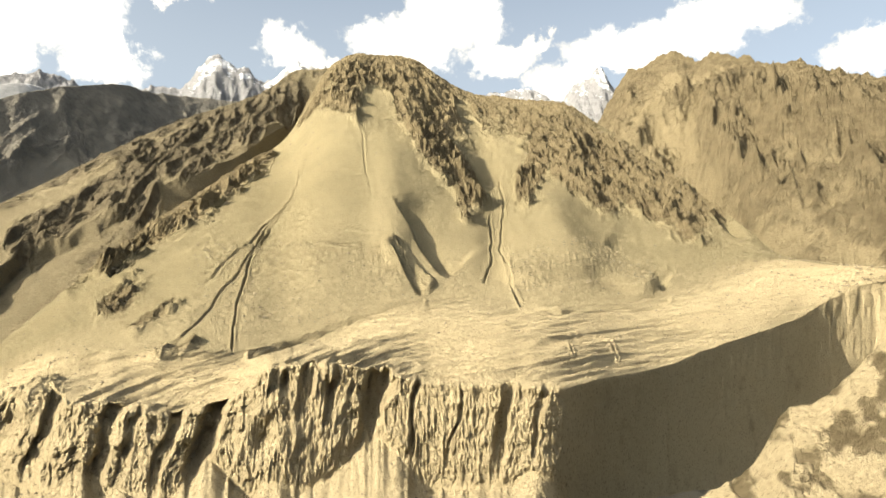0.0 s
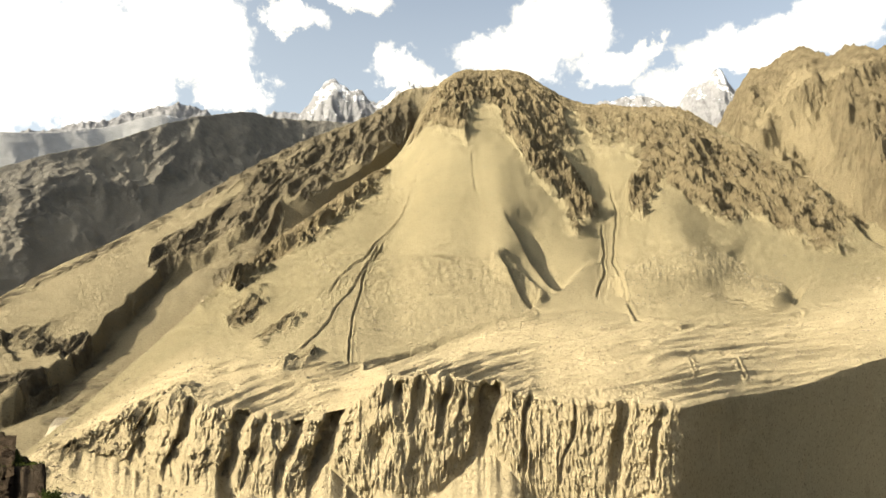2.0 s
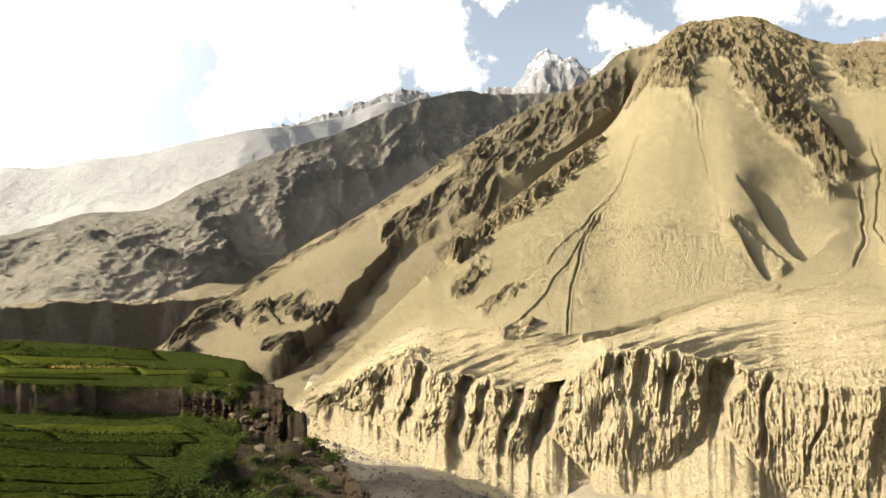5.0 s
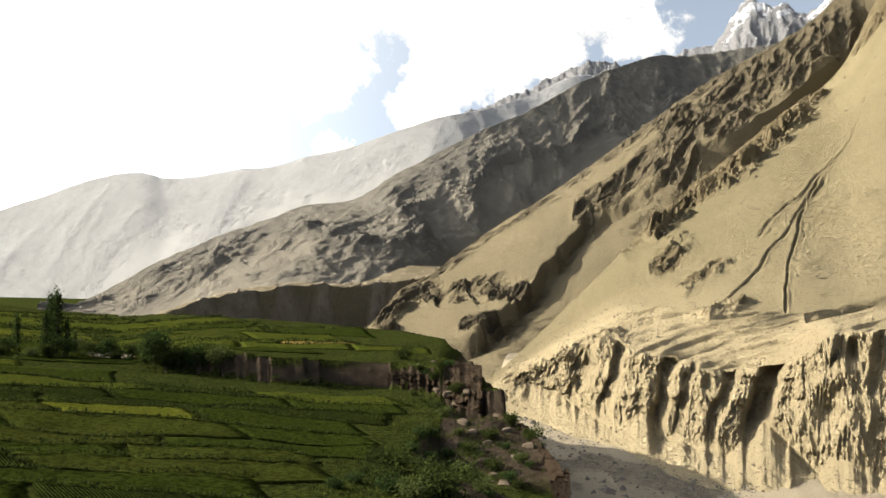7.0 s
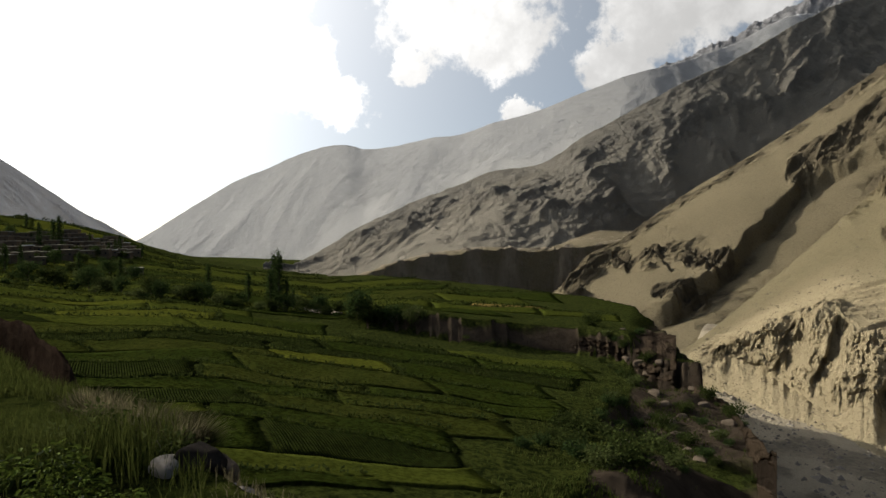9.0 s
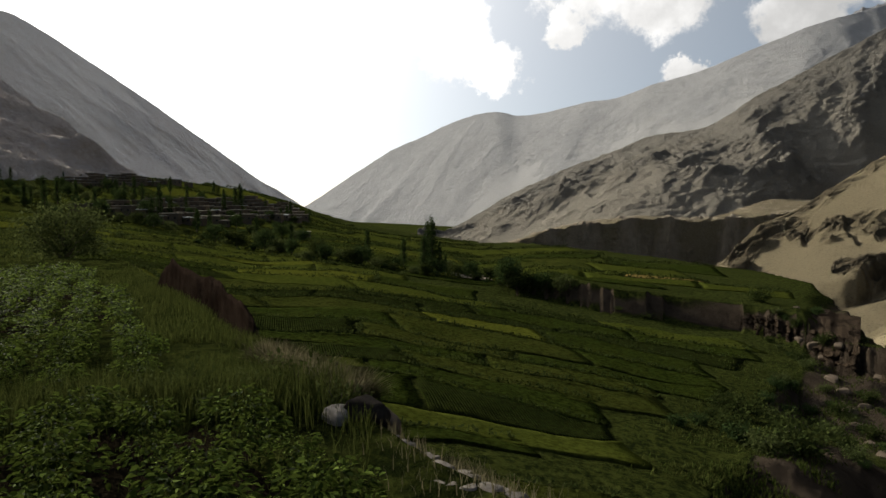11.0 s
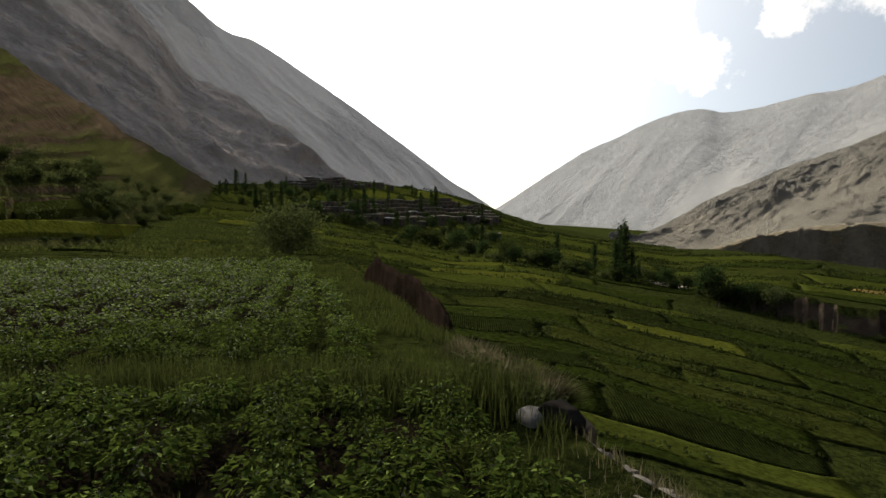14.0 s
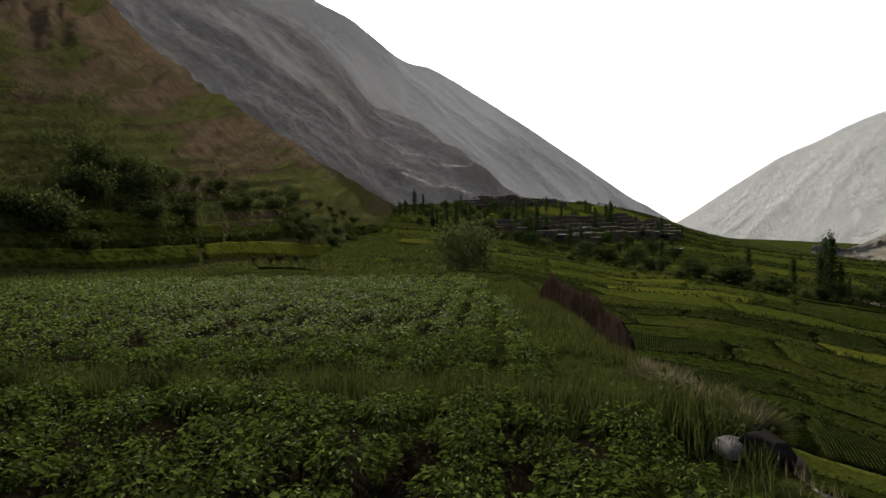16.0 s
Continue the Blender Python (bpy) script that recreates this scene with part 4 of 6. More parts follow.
# ---------------------------------------------------------------- plant and stone tools
def leaf_stuff(name, cols, rough=0.45, glow=0.3, gloss=0.0):
    """Leaves: two greens by island, light shining through."""
    m, k, b = material(name)
    geo = k.add("ShaderNodeNewGeometry")
    rnd = geo.outputs["Random Per Island"]
    own = k.add("ShaderNodeObjectInfo").outputs["Random"]
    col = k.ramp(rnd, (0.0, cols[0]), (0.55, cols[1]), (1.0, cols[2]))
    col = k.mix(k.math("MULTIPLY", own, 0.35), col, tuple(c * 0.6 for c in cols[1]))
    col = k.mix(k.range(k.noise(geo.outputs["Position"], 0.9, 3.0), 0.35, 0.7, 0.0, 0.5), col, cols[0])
    k.put(b.inputs["Base Color"], col)
    b.inputs["Roughness"].default_value = rough
    b.inputs["Specular IOR Level"].default_value = gloss
    t = k.add("ShaderNodeBsdfTranslucent")
    k.put(t.inputs[0], k.mix(0.5, col, tuple(min(1, c * 1.6) for c in cols[2])))
    mixer = k.add("ShaderNodeMixShader")
    mixer.inputs[0].default_value = glow
    k.tree.links.new(b.outputs[0], mixer.inputs[1])
    k.tree.links.new(t.outputs[0], mixer.inputs[2])
    k.tree.links.new(mixer.outputs[0], [n for n in k.tree.nodes if n.bl_idname == "ShaderNodeOutputMaterial"][0].inputs[0])
    return m


def plain_stuff(name, a, b_, scale=6.0, rough=0.9, bump=0.02, stretch=(1, 1, 1)):
    """A matt surface with grain of two sizes."""
    m, k, b = material(name)
    pos = k.add("ShaderNodeTexCoord").outputs["Object"]
    v = k.vec("MULTIPLY", pos, stretch)
    n1, n2 = k.noise(v, scale, 6.0, 0.6), k.noise(v, scale * 6, 5.0, 0.65)
    own = k.add("ShaderNodeObjectInfo").outputs["Random"]
    col = k.mix(k.range(n1, 0.3, 0.7), a, b_)
    col = k.mix(k.range(n2, 0.4, 0.75, 0.0, 0.4), col, tuple(c * 0.55 for c in a))
    col = k.mix(k.math("MULTIPLY", own, 0.3), col, tuple(c * 0.5 for c in b_))
    k.put(b.inputs["Base Color"], col)
    b.inputs["Roughness"].default_value = rough
    b.inputs["Specular IOR Level"].default_value = 0.0
    bp_ = k.add("ShaderNodeBump")
    bp_.inputs["Distance"].default_value = bump
    bp_.inputs["Strength"].default_value = 0.6
    k.put(bp_.inputs["Height"], k.math("ADD", n1, k.math("MULTIPLY", n2, 0.5)))
    k.put(b.inputs["Normal"], bp_.outputs[0])
    return m


# Potato leaf tones carry gap shade (near black) and glints (bright) as colour.
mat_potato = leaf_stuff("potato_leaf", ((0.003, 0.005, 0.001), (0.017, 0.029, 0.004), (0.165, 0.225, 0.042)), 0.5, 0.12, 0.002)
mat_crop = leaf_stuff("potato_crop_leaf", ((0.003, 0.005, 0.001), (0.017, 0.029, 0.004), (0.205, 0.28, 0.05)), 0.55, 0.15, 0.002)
mat_crown = leaf_stuff("poplar_leaf", ((0.020, 0.034, 0.012), (0.030, 0.050, 0.015), (0.045, 0.065, 0.020)), 0.55, 0.2)
mat_willow = leaf_stuff("willow_leaf", ((0.034, 0.046, 0.014), (0.054, 0.070, 0.021), (0.084, 0.098, 0.033)), 0.5, 0.25)
mat_shrub = leaf_stuff("shrub_leaf", ((0.018, 0.026, 0.008), (0.030, 0.042, 0.011), (0.050, 0.062, 0.017)), 0.55, 0.2)
mat_grass = leaf_stuff("grass_blade", ((0.012, 0.019, 0.004), (0.032, 0.046, 0.009), (0.092, 0.105, 0.027)), 0.5, 0.2)
mat_straw = leaf_stuff("dry_grass_blade", ((0.016, 0.018, 0.007), (0.050, 0.047, 0.022), (0.17, 0.148, 0.085)), 0.5, 0.3)
mat_hill_leaf = leaf_stuff("hillside_bush_leaf", ((0.030, 0.040, 0.014), (0.044, 0.058, 0.019), (0.062, 0.076, 0.026)), 0.6, 0.2)
mat_bark = plain_stuff("grey_bark", (0.10, 0.085, 0.065), (0.16, 0.14, 0.11), 5.0, stretch=(1, 1, 0.2))
mat_stone = plain_stuff("pale_field_stone", (0.19, 0.17, 0.145), (0.11, 0.098, 0.083), 7.0, 0.85, 0.015)
mat_pale_stone = plain_stuff("pale_boulder", (0.27, 0.245, 0.21), (0.16, 0.142, 0.12), 7.0, 0.85, 0.02)
# The big boulder's shadow side is painted in as a near-black colour.
mat_shaded_stone = plain_stuff("dark_field_stone", (0.010, 0.009, 0.008), (0.026, 0.023, 0.020), 6.0, 0.7, 0.03)
# Red-brown earth with the bank's backlit shade put into its colour.
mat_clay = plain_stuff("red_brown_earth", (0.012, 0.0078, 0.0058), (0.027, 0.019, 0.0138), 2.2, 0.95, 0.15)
mat_sandy = plain_stuff("pale_sand", (0.31, 0.27, 0.21), (0.24, 0.205, 0.155), 0.5, 0.95, 0.1)
mat_mud = plain_stuff("mud_plaster", (0.085, 0.066, 0.048), (0.13, 0.105, 0.078), 0.8, 0.95, 0.03)
mat_roof = plain_stuff("flat_earth_roof", (0.24, 0.215, 0.17), (0.30, 0.27, 0.22), 0.6, 0.95, 0.03)
mat_tin = plain_stuff("pale_sheet_roof", (0.55, 0.55, 0.54), (0.45, 0.46, 0.47), 0.5, 0.45, 0.01)
mat_scree_stone = plain_stuff("tan_scree_stone", (0.24, 0.20, 0.135), (0.17, 0.145, 0.10), 0.05, 0.95, 0.2)
mat_wood = plain_stuff("dark_wood", (0.06, 0.045, 0.03), (0.10, 0.075, 0.05), 3.0, 0.7, 0.01)
mat_pane, _k, _b = material("dark_window_glass")
_b.inputs["Base Color"].default_value = (0.02, 0.025, 0.03, 1)
_b.inputs["Roughness"].default_value = 0.12

rng = np.random.RandomState(11)


def quads(name, v, mat, parent=None):
    """One mesh of loose quads, from an array (n, 4, 3)."""
    n = len(v)
    me = bpy.data.meshes.new(name)
    me.vertices.add(n * 4)
    me.vertices.foreach_set("co", np.ascontiguousarray(v, np.float32).reshape(-1))
    me.loops.add(n * 4)
    me.loops.foreach_set("vertex_index", np.arange(n * 4, dtype=np.int32))
    me.polygons.add(n)
    me.polygons.foreach_set("loop_start", np.arange(0, n * 4, 4, dtype=np.int32))
    me.update(calc_edges=True)
    me.materials.append(mat)
    ob = new(name, me)
    ob.parent = parent
    return ob


def unit(v):
    return v / np.maximum(np.linalg.norm(v, axis=-1, keepdims=True), 1e-9)


def leaf_quads(p, along, side, length, width):
    """Pointed leaves at p: four corners, widest near the middle."""
    length, width = np.asarray(length)[..., None], np.asarray(width)[..., None]
    return np.stack([p, p + along * length * 0.45 + side * width * 0.5, p + along * length, p + along * length * 0.45 - side * width * 0.5], -2)


def random_leaves(p, outward, length, width, droop=0.3):
    """Leaves that point loosely outwards."""
    n = len(p)
    along = unit(outward + rng.normal(0, 0.7, (n, 3)) - np.array([0, 0, droop]))
    side = unit(np.cross(along, rng.normal(0, 1, (n, 3)) + np.array([0, 0, 1.2])))
    return leaf_quads(p, along, side, length * rng.uniform(0.7, 1.3, n), width * rng.uniform(0.7, 1.3, n))


def tube(bm, pts, radii, sides=7):
    """A bent tapering limb."""
    rings = []
    for i, (p, r) in enumerate(zip(pts, radii)):
        p = Vector(p)
        d = (Vector(pts[min(i + 1, len(pts) - 1)]) - Vector(pts[max(i - 1, 0)])).normalized()
        a = d.orthogonal().normalized()
        b = d.cross(a)
        rings.append([bm.verts.new(p + r * (math.cos(2 * math.pi * j / sides) * a + math.sin(2 * math.pi * j / sides) * b)) for j in range(sides)])
    for lo, hi in zip(rings, rings[1:]):
        for j in range(sides):
            bm.faces.new((lo[j], lo[(j + 1) % sides], hi[(j + 1) % sides], hi[j]))
    bm.faces.new(rings[-1])


def part(name, bm, mat, parent, label="", shade=False):
    me = bpy.data.meshes.new(name)
    bm.normal_update()
    bm.to_mesh(me)
    bm.free()
    if shade:
        me.polygons.foreach_set("use_smooth", np.ones(len(me.polygons), bool))
    me.materials.append(mat)
    ob = new(name, me)
    ob.parent = parent
    if label:
        ob["label"] = label
    return ob


def tree(name, label, tall, wide, leaves, leaf, mat, poplar=False, clumps=26, stem=0.3):
    """A tree: trunk with limbs, and a crown of leaves in uneven clumps with gaps."""
    base = new(name)
    tagged(base, label, "tree")
    bm = bmesh.new()
    lean = rng.uniform(-0.03, 0.03, 2) * tall
    tube(bm, [(0, 0, -0.4), (lean[0] * 0.3, lean[1] * 0.3, tall * 0.35), (lean[0], lean[1], tall * (0.9 if poplar else 0.65))], [tall * 0.022, tall * 0.016, tall * 0.005])
    centres = []
    for i in range(clumps):
        f = (i + 0.5) / clumps
        a = i * 2.4 + rng.uniform(-0.4, 0.4)
        if poplar:
            z = tall * (stem * 0.5 + (0.98 - stem * 0.5) * f)
            out = wide * 0.5 * math.sin(math.pi * min(1, 0.16 + 0.80 * f)) ** 0.7 * rng.uniform(0.15, 0.7)
        else:
            z = tall * (stem + (0.95 - stem) * (f ** 0.8) * rng.uniform(0.85, 1.05))
            out = wide * 0.5 * math.sqrt(max(0.05, 1 - ((z / tall - 0.55) / 0.5) ** 2)) * rng.uniform(0.35, 0.95)
        c = (math.cos(a) * out, math.sin(a) * out, z)
        centres.append(c)
        if i % 2 == 0:
            z0 = max(tall * stem * 0.5, z - out * 0.9 - tall * 0.08)
            tube(bm, [(0, 0, z0), (c[0] * 0.5, c[1] * 0.5, (z0 + z) / 2 + 0.03 * tall), (c[0] * 0.95, c[1] * 0.95, z)], [tall * 0.009, tall * 0.006, tall * 0.002], 5)
    part("trunk", bm, mat_bark, base)
    cs = np.array(centres)
    pick = rng.randint(0, clumps, leaves)
    spread = np.array([wide * 0.13, wide * 0.13, tall * 0.05]) if poplar else np.array([wide * 0.12, wide * 0.12, tall * 0.085])
    size = rng.uniform(0.6, 1.4, clumps)[pick][:, None]
    off = rng.normal(0, 1, (leaves, 3))
    p = cs[pick] + off * spread * size
    p[:, 2] = np.maximum(p[:, 2], 0.05 * tall)
    outward = unit(off + unit(p - np.array([0, 0, tall * 0.5])) * 0.8)
    if poplar:
        outward = unit(outward + np.array([0, 0, 0.9]))
    quads("crown", random_leaves(p, outward, leaf, leaf * 0.62), mat, base)
    return base


def bush(name, label, tall, wide, leaves, leaf, mat, cat="bush"):
    """A low bush: several stems from the ground and a ragged dome of leaves."""
    base = new(name)
    tagged(base, label, cat)
    tips = []
    for i in range(9):
        a, o = i * 2.4, rng.uniform(0.2, 0.48) * wide
        t = (math.cos(a) * o, math.sin(a) * o, tall * rng.uniform(0.5, 0.9))
        tips.append(t)
        if i % 3 == 0:
            bm = bmesh.new()
            tube(bm, [(t[0] * 0.1, t[1] * 0.1, -0.1 * tall), (t[0] * 0.45, t[1] * 0.45, t[2] * 0.55), t], [tall * 0.02, tall * 0.014, tall * 0.004], 5)
            part("stem", bm, mat_bark, base)
    tips = np.array(tips)
    pick = rng.randint(0, 9, leaves)
    off = rng.normal(0, 1, (leaves, 3))
    p = tips[pick] * rng.uniform(0.35, 1.0, (leaves, 1)) + off * np.array([wide * 0.12, wide * 0.12, tall * 0.12])
    p[:, 2] = np.abs(p[:, 2])
    quads("foliage", random_leaves(p, unit(off + p * 0.5), leaf, leaf * 0.6), mat, base)
    return base


def ray_ground(az, el):
    """Where a line of sight from the eye at that azimuth and height meets the near side of the valley."""
    r = np.exp(np.linspace(math.log(2.5), math.log(900), 1400))
    p = polar(az, r, 0 * r)
    low = ground_z(p[:, 0], p[:, 1]) >= EYE + r * math.tan(radians(el))
    i = int(low.argmax()) if low.any() else len(r) - 1
    return float(p[i, 0]), float(p[i, 1]), float(ground_z(p[i, 0], p[i, 1]))


def spot(az, r, sink=0.0):
    a = radians(az)
    x, y = -r * math.sin(a), r * math.cos(a)
    return x, y, float(ground_z(x, y)) - sink


def scatter(kinds, places, group, lo=0.8, hi=1.2, sink=0.1):
    """Stands copies of the kinds at the places (x, y, z, scale); the first of each kind is the built one."""
    used = set()
    for i, (x, y, z, s) in enumerate(places):
        k = kinds[i % len(kinds)]
        f = s * rng.uniform(lo, hi)
        m = pose(x, y, z - sink, 0, 0, rng.uniform(0, 360))
        if k.name not in used:
            used.add(k.name)
            k.matrix_basis = m
            k.scale = (f, f, f)
            k["group"] = group
        else:
            keep = tuple(k.scale)
            k.scale = (f, f, f)
            c = copy_thing(k, m)
            k.scale = keep
            c["group"] = group


# ---------------------------------------------------------------- terraced fields
def crop(name, a, b_, rows=0.0, bump=0.5):
    """A field of low crop: leafy mottle, and rows where the crop stands in rows."""
    m, k, b = material(name)
    tc = k.add("ShaderNodeTexCoord").outputs["Object"]
    own = k.add("ShaderNodeObjectInfo").outputs["Random"]
    n1, n2 = k.noise(tc, 0.12, 5.0, 0.6), k.noise(tc, 1.3, 9.0, 0.78)
    a, b_ = tuple(c * f for c, f in zip(a, (0.92, 0.80, 0.72))), tuple(c * f for c, f in zip(b_, (0.92, 0.80, 0.72)))
    col = k.mix(k.range(n1, 0.3, 0.7), a, b_)
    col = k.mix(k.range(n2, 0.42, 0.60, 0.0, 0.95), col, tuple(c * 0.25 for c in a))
    col = k.mix(k.math("MULTIPLY", own, 0.4), col, tuple(c * 0.6 for c in b_))
    h = n2
    if rows:
        w = k.add("ShaderNodeTexWave")
        w.bands_direction = "Y"
        w.inputs["Scale"].default_value = rows
        w.inputs["Distortion"].default_value = 1.5
        w.inputs["Detail"].default_value = 3.0
        w.inputs["Detail Scale"].default_value = 2.0
        k.put(w.inputs["Vector"], tc)
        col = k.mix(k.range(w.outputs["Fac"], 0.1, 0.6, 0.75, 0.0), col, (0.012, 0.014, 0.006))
        h = k.math("ADD", n2, k.math("MULTIPLY", w.outputs["Fac"], 0.8))
    k.put(b.inputs["Base Color"], col)
    b.inputs["Roughness"].default_value = 0.8
    b.inputs["Specular IOR Level"].default_value = 0.0
    bp_ = k.add("ShaderNodeBump")
    bp_.inputs["Distance"].default_value = bump
    bp_.inputs["Strength"].default_value = 0.8
    k.put(bp_.inputs["Height"], h)
    k.put(b.inputs["Normal"], bp_.outputs[0])
    return m


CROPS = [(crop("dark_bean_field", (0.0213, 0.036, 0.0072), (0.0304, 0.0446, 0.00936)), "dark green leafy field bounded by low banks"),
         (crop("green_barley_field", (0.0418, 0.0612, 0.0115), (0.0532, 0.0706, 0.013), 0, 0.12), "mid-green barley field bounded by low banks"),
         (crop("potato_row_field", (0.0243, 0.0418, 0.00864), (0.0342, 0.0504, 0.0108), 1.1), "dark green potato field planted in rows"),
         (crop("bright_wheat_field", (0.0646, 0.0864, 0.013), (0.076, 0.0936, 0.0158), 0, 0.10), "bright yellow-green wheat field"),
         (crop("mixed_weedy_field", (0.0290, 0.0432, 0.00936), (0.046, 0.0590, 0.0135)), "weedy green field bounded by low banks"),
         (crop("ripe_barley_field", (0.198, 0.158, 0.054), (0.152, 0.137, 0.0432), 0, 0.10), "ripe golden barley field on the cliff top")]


def sheet(u, v, corners):
    (ax, ay), (bx, by), (cx, cy), (dx, dy) = corners
    return (ax * (1 - u) * (1 - v) + bx * u * (1 - v) + cx * u * v + dx * (1 - u) * v,
            ay * (1 - u) * (1 - v) + by * u * (1 - v) + cy * u * v + dy * (1 - u) * v)


def field_z(x, y):
    return ground_z(x, y) + np.clip(np.hypot(x, y) / 80, 0, 0.5) * fbm(x * 0.08, y * 0.08, 4)


def field(corners, kind, lift=0.2):
    """One field: a slightly levelled sheet with sides that go into the ground; its corners run round it."""
    mat, label = CROPS[kind]
    n, m = 11, 15
    cx, cy = sum(c[0] for c in corners) / 4, sum(c[1] for c in corners) / 4
    u, v = np.meshgrid(np.linspace(0, 1, m), np.linspace(0, 1, n))
    x, y = sheet(u, v, corners)
    x = x + 0.5 * fbm(x * 0.15, y * 0.15, 3)
    y = y + 0.5 * fbm(x * 0.15 + 9, y * 0.15, 3)
    z = field_z(x, y)
    z = z + lift + 0.05 * fbm(x * 0.6, y * 0.6, 3)
    p = np.stack([x - cx, y - cy, z], -1)
    p = np.pad(p, ((1, 1), (1, 1), (0, 0)), "edge")
    p[0, :, 2] -= 1.2
    p[-1, :, 2] -= 1.2
    p[:, 0, 2] -= 1.2
    p[:, -1, 2] -= 1.2
    zc = float(z.mean())
    p[..., 2] -= zc
    f = grid_mesh("field", p, mat)
    f.location = (cx, cy, zc)
    tagged(f, label, "field", "terraced fields")
    return f


def hedge(a, b, tall, wide):
    """Leaves of a ragged line of weeds along a field edge, from a to b."""
    length = math.hypot(b[0] - a[0], b[1] - a[1])
    n = min(int(length * 9 * max(1.0, 0.6 / tall)), 420)
    s = rng.uniform(0, 1, n)
    x = a[0] + (b[0] - a[0]) * s + rng.normal(0, wide * 0.3, n)
    y = a[1] + (b[1] - a[1]) * s + rng.normal(0, wide * 0.3, n)
    hump = tall * (0.35 + 0.65 * vnoise(s * length * 0.25 + a[0], s * 0 + a[1]))
    p = np.stack([x, y, field_z(x, y) + rng.uniform(0.05, 1.0, n) * hump], -1)
    return random_leaves(p, np.tile([0, 0, 0.8], (n, 1)), max(0.42, tall * 0.6), max(0.26, tall * 0.4))


def on_bench(x, y, pad=0.0):
    """True on the lower fields, clear of the drop below the eye, of the cliffs and of the hillside."""
    r, az = math.hypot(x, y), math.degrees(math.atan2(-x, y))
    if not 34 < az < 126:
        return False
    if r > np.interp(az, _az, _bench_r) * 0.97 - pad or r > 640:
        return False
    if az > 102 and 52 < r < 240:
        return r < float(HILL_LOW_R(np.array(max(az, 110.0)))) - 8
    if 0.05 * x - 1.1 * max(0, r - float(EDGE(np.array(az)))) > float(plain(x, y)) - 0.6:
        return False
    if r < float(EDGE(np.array(az))) + 15 and az < 100:
        return False
    if az < np.interp(r, [50, 100, 180, 300], [52, 48, 46.6, 45.6]):
        return False
    return not (40 < az < 70 and abs(r / np.interp(az, _az, _step_r) - 1) < 0.05)


# rows of terraces along the contour, parted by slanting banks
def row_r(i, az):
    """Distance of the lower edge of a row of fields."""
    r = 40 * 1.098 ** i
    return r * (1 + 0.018 * math.sin(i * 2.7 + az * 0.16) + 0.022 * math.sin(i * 1.3 + az * 0.07 + 1))


def net(i, az):
    a = radians(az + 0.9 * math.sin(i * 1.9))
    r = row_r(i, az)
    return -r * math.sin(a), r * math.cos(a)


crop_order = [0, 2, 1, 4, 2, 0, 3, 1, 2, 4, 0, 1, 2, 0, 3, 4, 2, 1, 0]
cells = []
for i in range(0, 30):
    slant = 20.0 / (8 + i)
    j, az_ = 0, 35.0 + 5.0 * ((i * 0.618) % 1)
    while az_ < 124:
        wide = math.degrees((12 + 0.06 * row_r(i, az_) + 14 * ((i * 0.377 + j * 0.618) % 1)) / row_r(i, az_))
        c = [Vector(net(i, az_)), Vector(net(i, az_ + wide)), Vector(net(i + 1, az_ + wide + slant)), Vector(net(i + 1, az_ + slant))]
        mid = sum(c, Vector((0, 0))) / 4
        if all(on_bench(q.x, q.y) for q in c + [mid]):
            kind = crop_order[(i * 7 + j * 5 + (i * j) % 3) % len(crop_order)]
            m_az = math.degrees(math.atan2(-mid.x, mid.y))
            m_el = math.degrees(math.atan2(float(plain(mid.x, mid.y)) - EYE, mid.length))
            if mid.length > 170 and kind == 2:
                kind = 1
            if mid.length < 100:
                kind = (0, 4, 0, 1, 0, 4, 2)[(i * 3 + j) % 7]
            if (76 < m_az < 81.5 and -12 < m_el < -9.0) or (60 < m_az < 69 and -12.2 < m_el < -10.8):
                kind = 3
            if 50 < m_az < 57 and -8.6 < m_el < -7.6:
                kind = 5
            cells.append((mid.length, c, mid, kind, i, j))
        az_ += wide
        j += 1
cells.sort(key=lambda q: q[0])
far_plots, far_banks, near_banks = {}, [], 0
for order_, (far, c, mid, kind, i, j) in enumerate(cells):
    q = [tuple(p + (mid - p).normalized() * (0.28 + 0.0012 * far)) for p in c]
    if order_ < 285:
        field(q, kind)
    else:
        u, v = np.meshgrid(np.linspace(0, 1, 5), np.linspace(0, 1, 4))
        x, y = sheet(u, v, q)
        g = np.stack([x, y, field_z(x, y) + 0.35], -1)
        far_plots.setdefault(kind, []).append(np.stack([g[:-1, :-1], g[:-1, 1:], g[1:, 1:], g[1:, :-1]], -2).reshape(-1, 4, 3))
    for use, a, b in (((i * 3 + j) % 5 > 0, c[2], c[3]), ((i + 2 * j) % 4 == 0, c[1], c[2])):
        if not use:
            continue
        leaves_ = hedge(tuple(a), tuple(b), 0.55 + 0.003 * far, 0.45 + 0.002 * far)
        if near_banks < 290:
            near_banks += 1
            at_ = np.array([a.x, a.y, float(field_z(a.x, a.y))])
            h = quads("hedge", leaves_ - at_, mat_shrub)
            h.location = tuple(at_)
            tagged(h, "dark weedy bank between two fields", "hedge", "field banks")
        else:
            far_banks.append(leaves_)
for kind, plots in far_plots.items():
    tagged(quads("field_patchwork", np.concatenate(plots), CROPS[kind][0]), "small far fields among dark banks", "fields", kind="stuff")
if far_banks:
    tagged(quads("bank_weeds", np.concatenate(far_banks), mat_shrub), "dark weedy banks among the far fields", "hedges", kind="stuff")

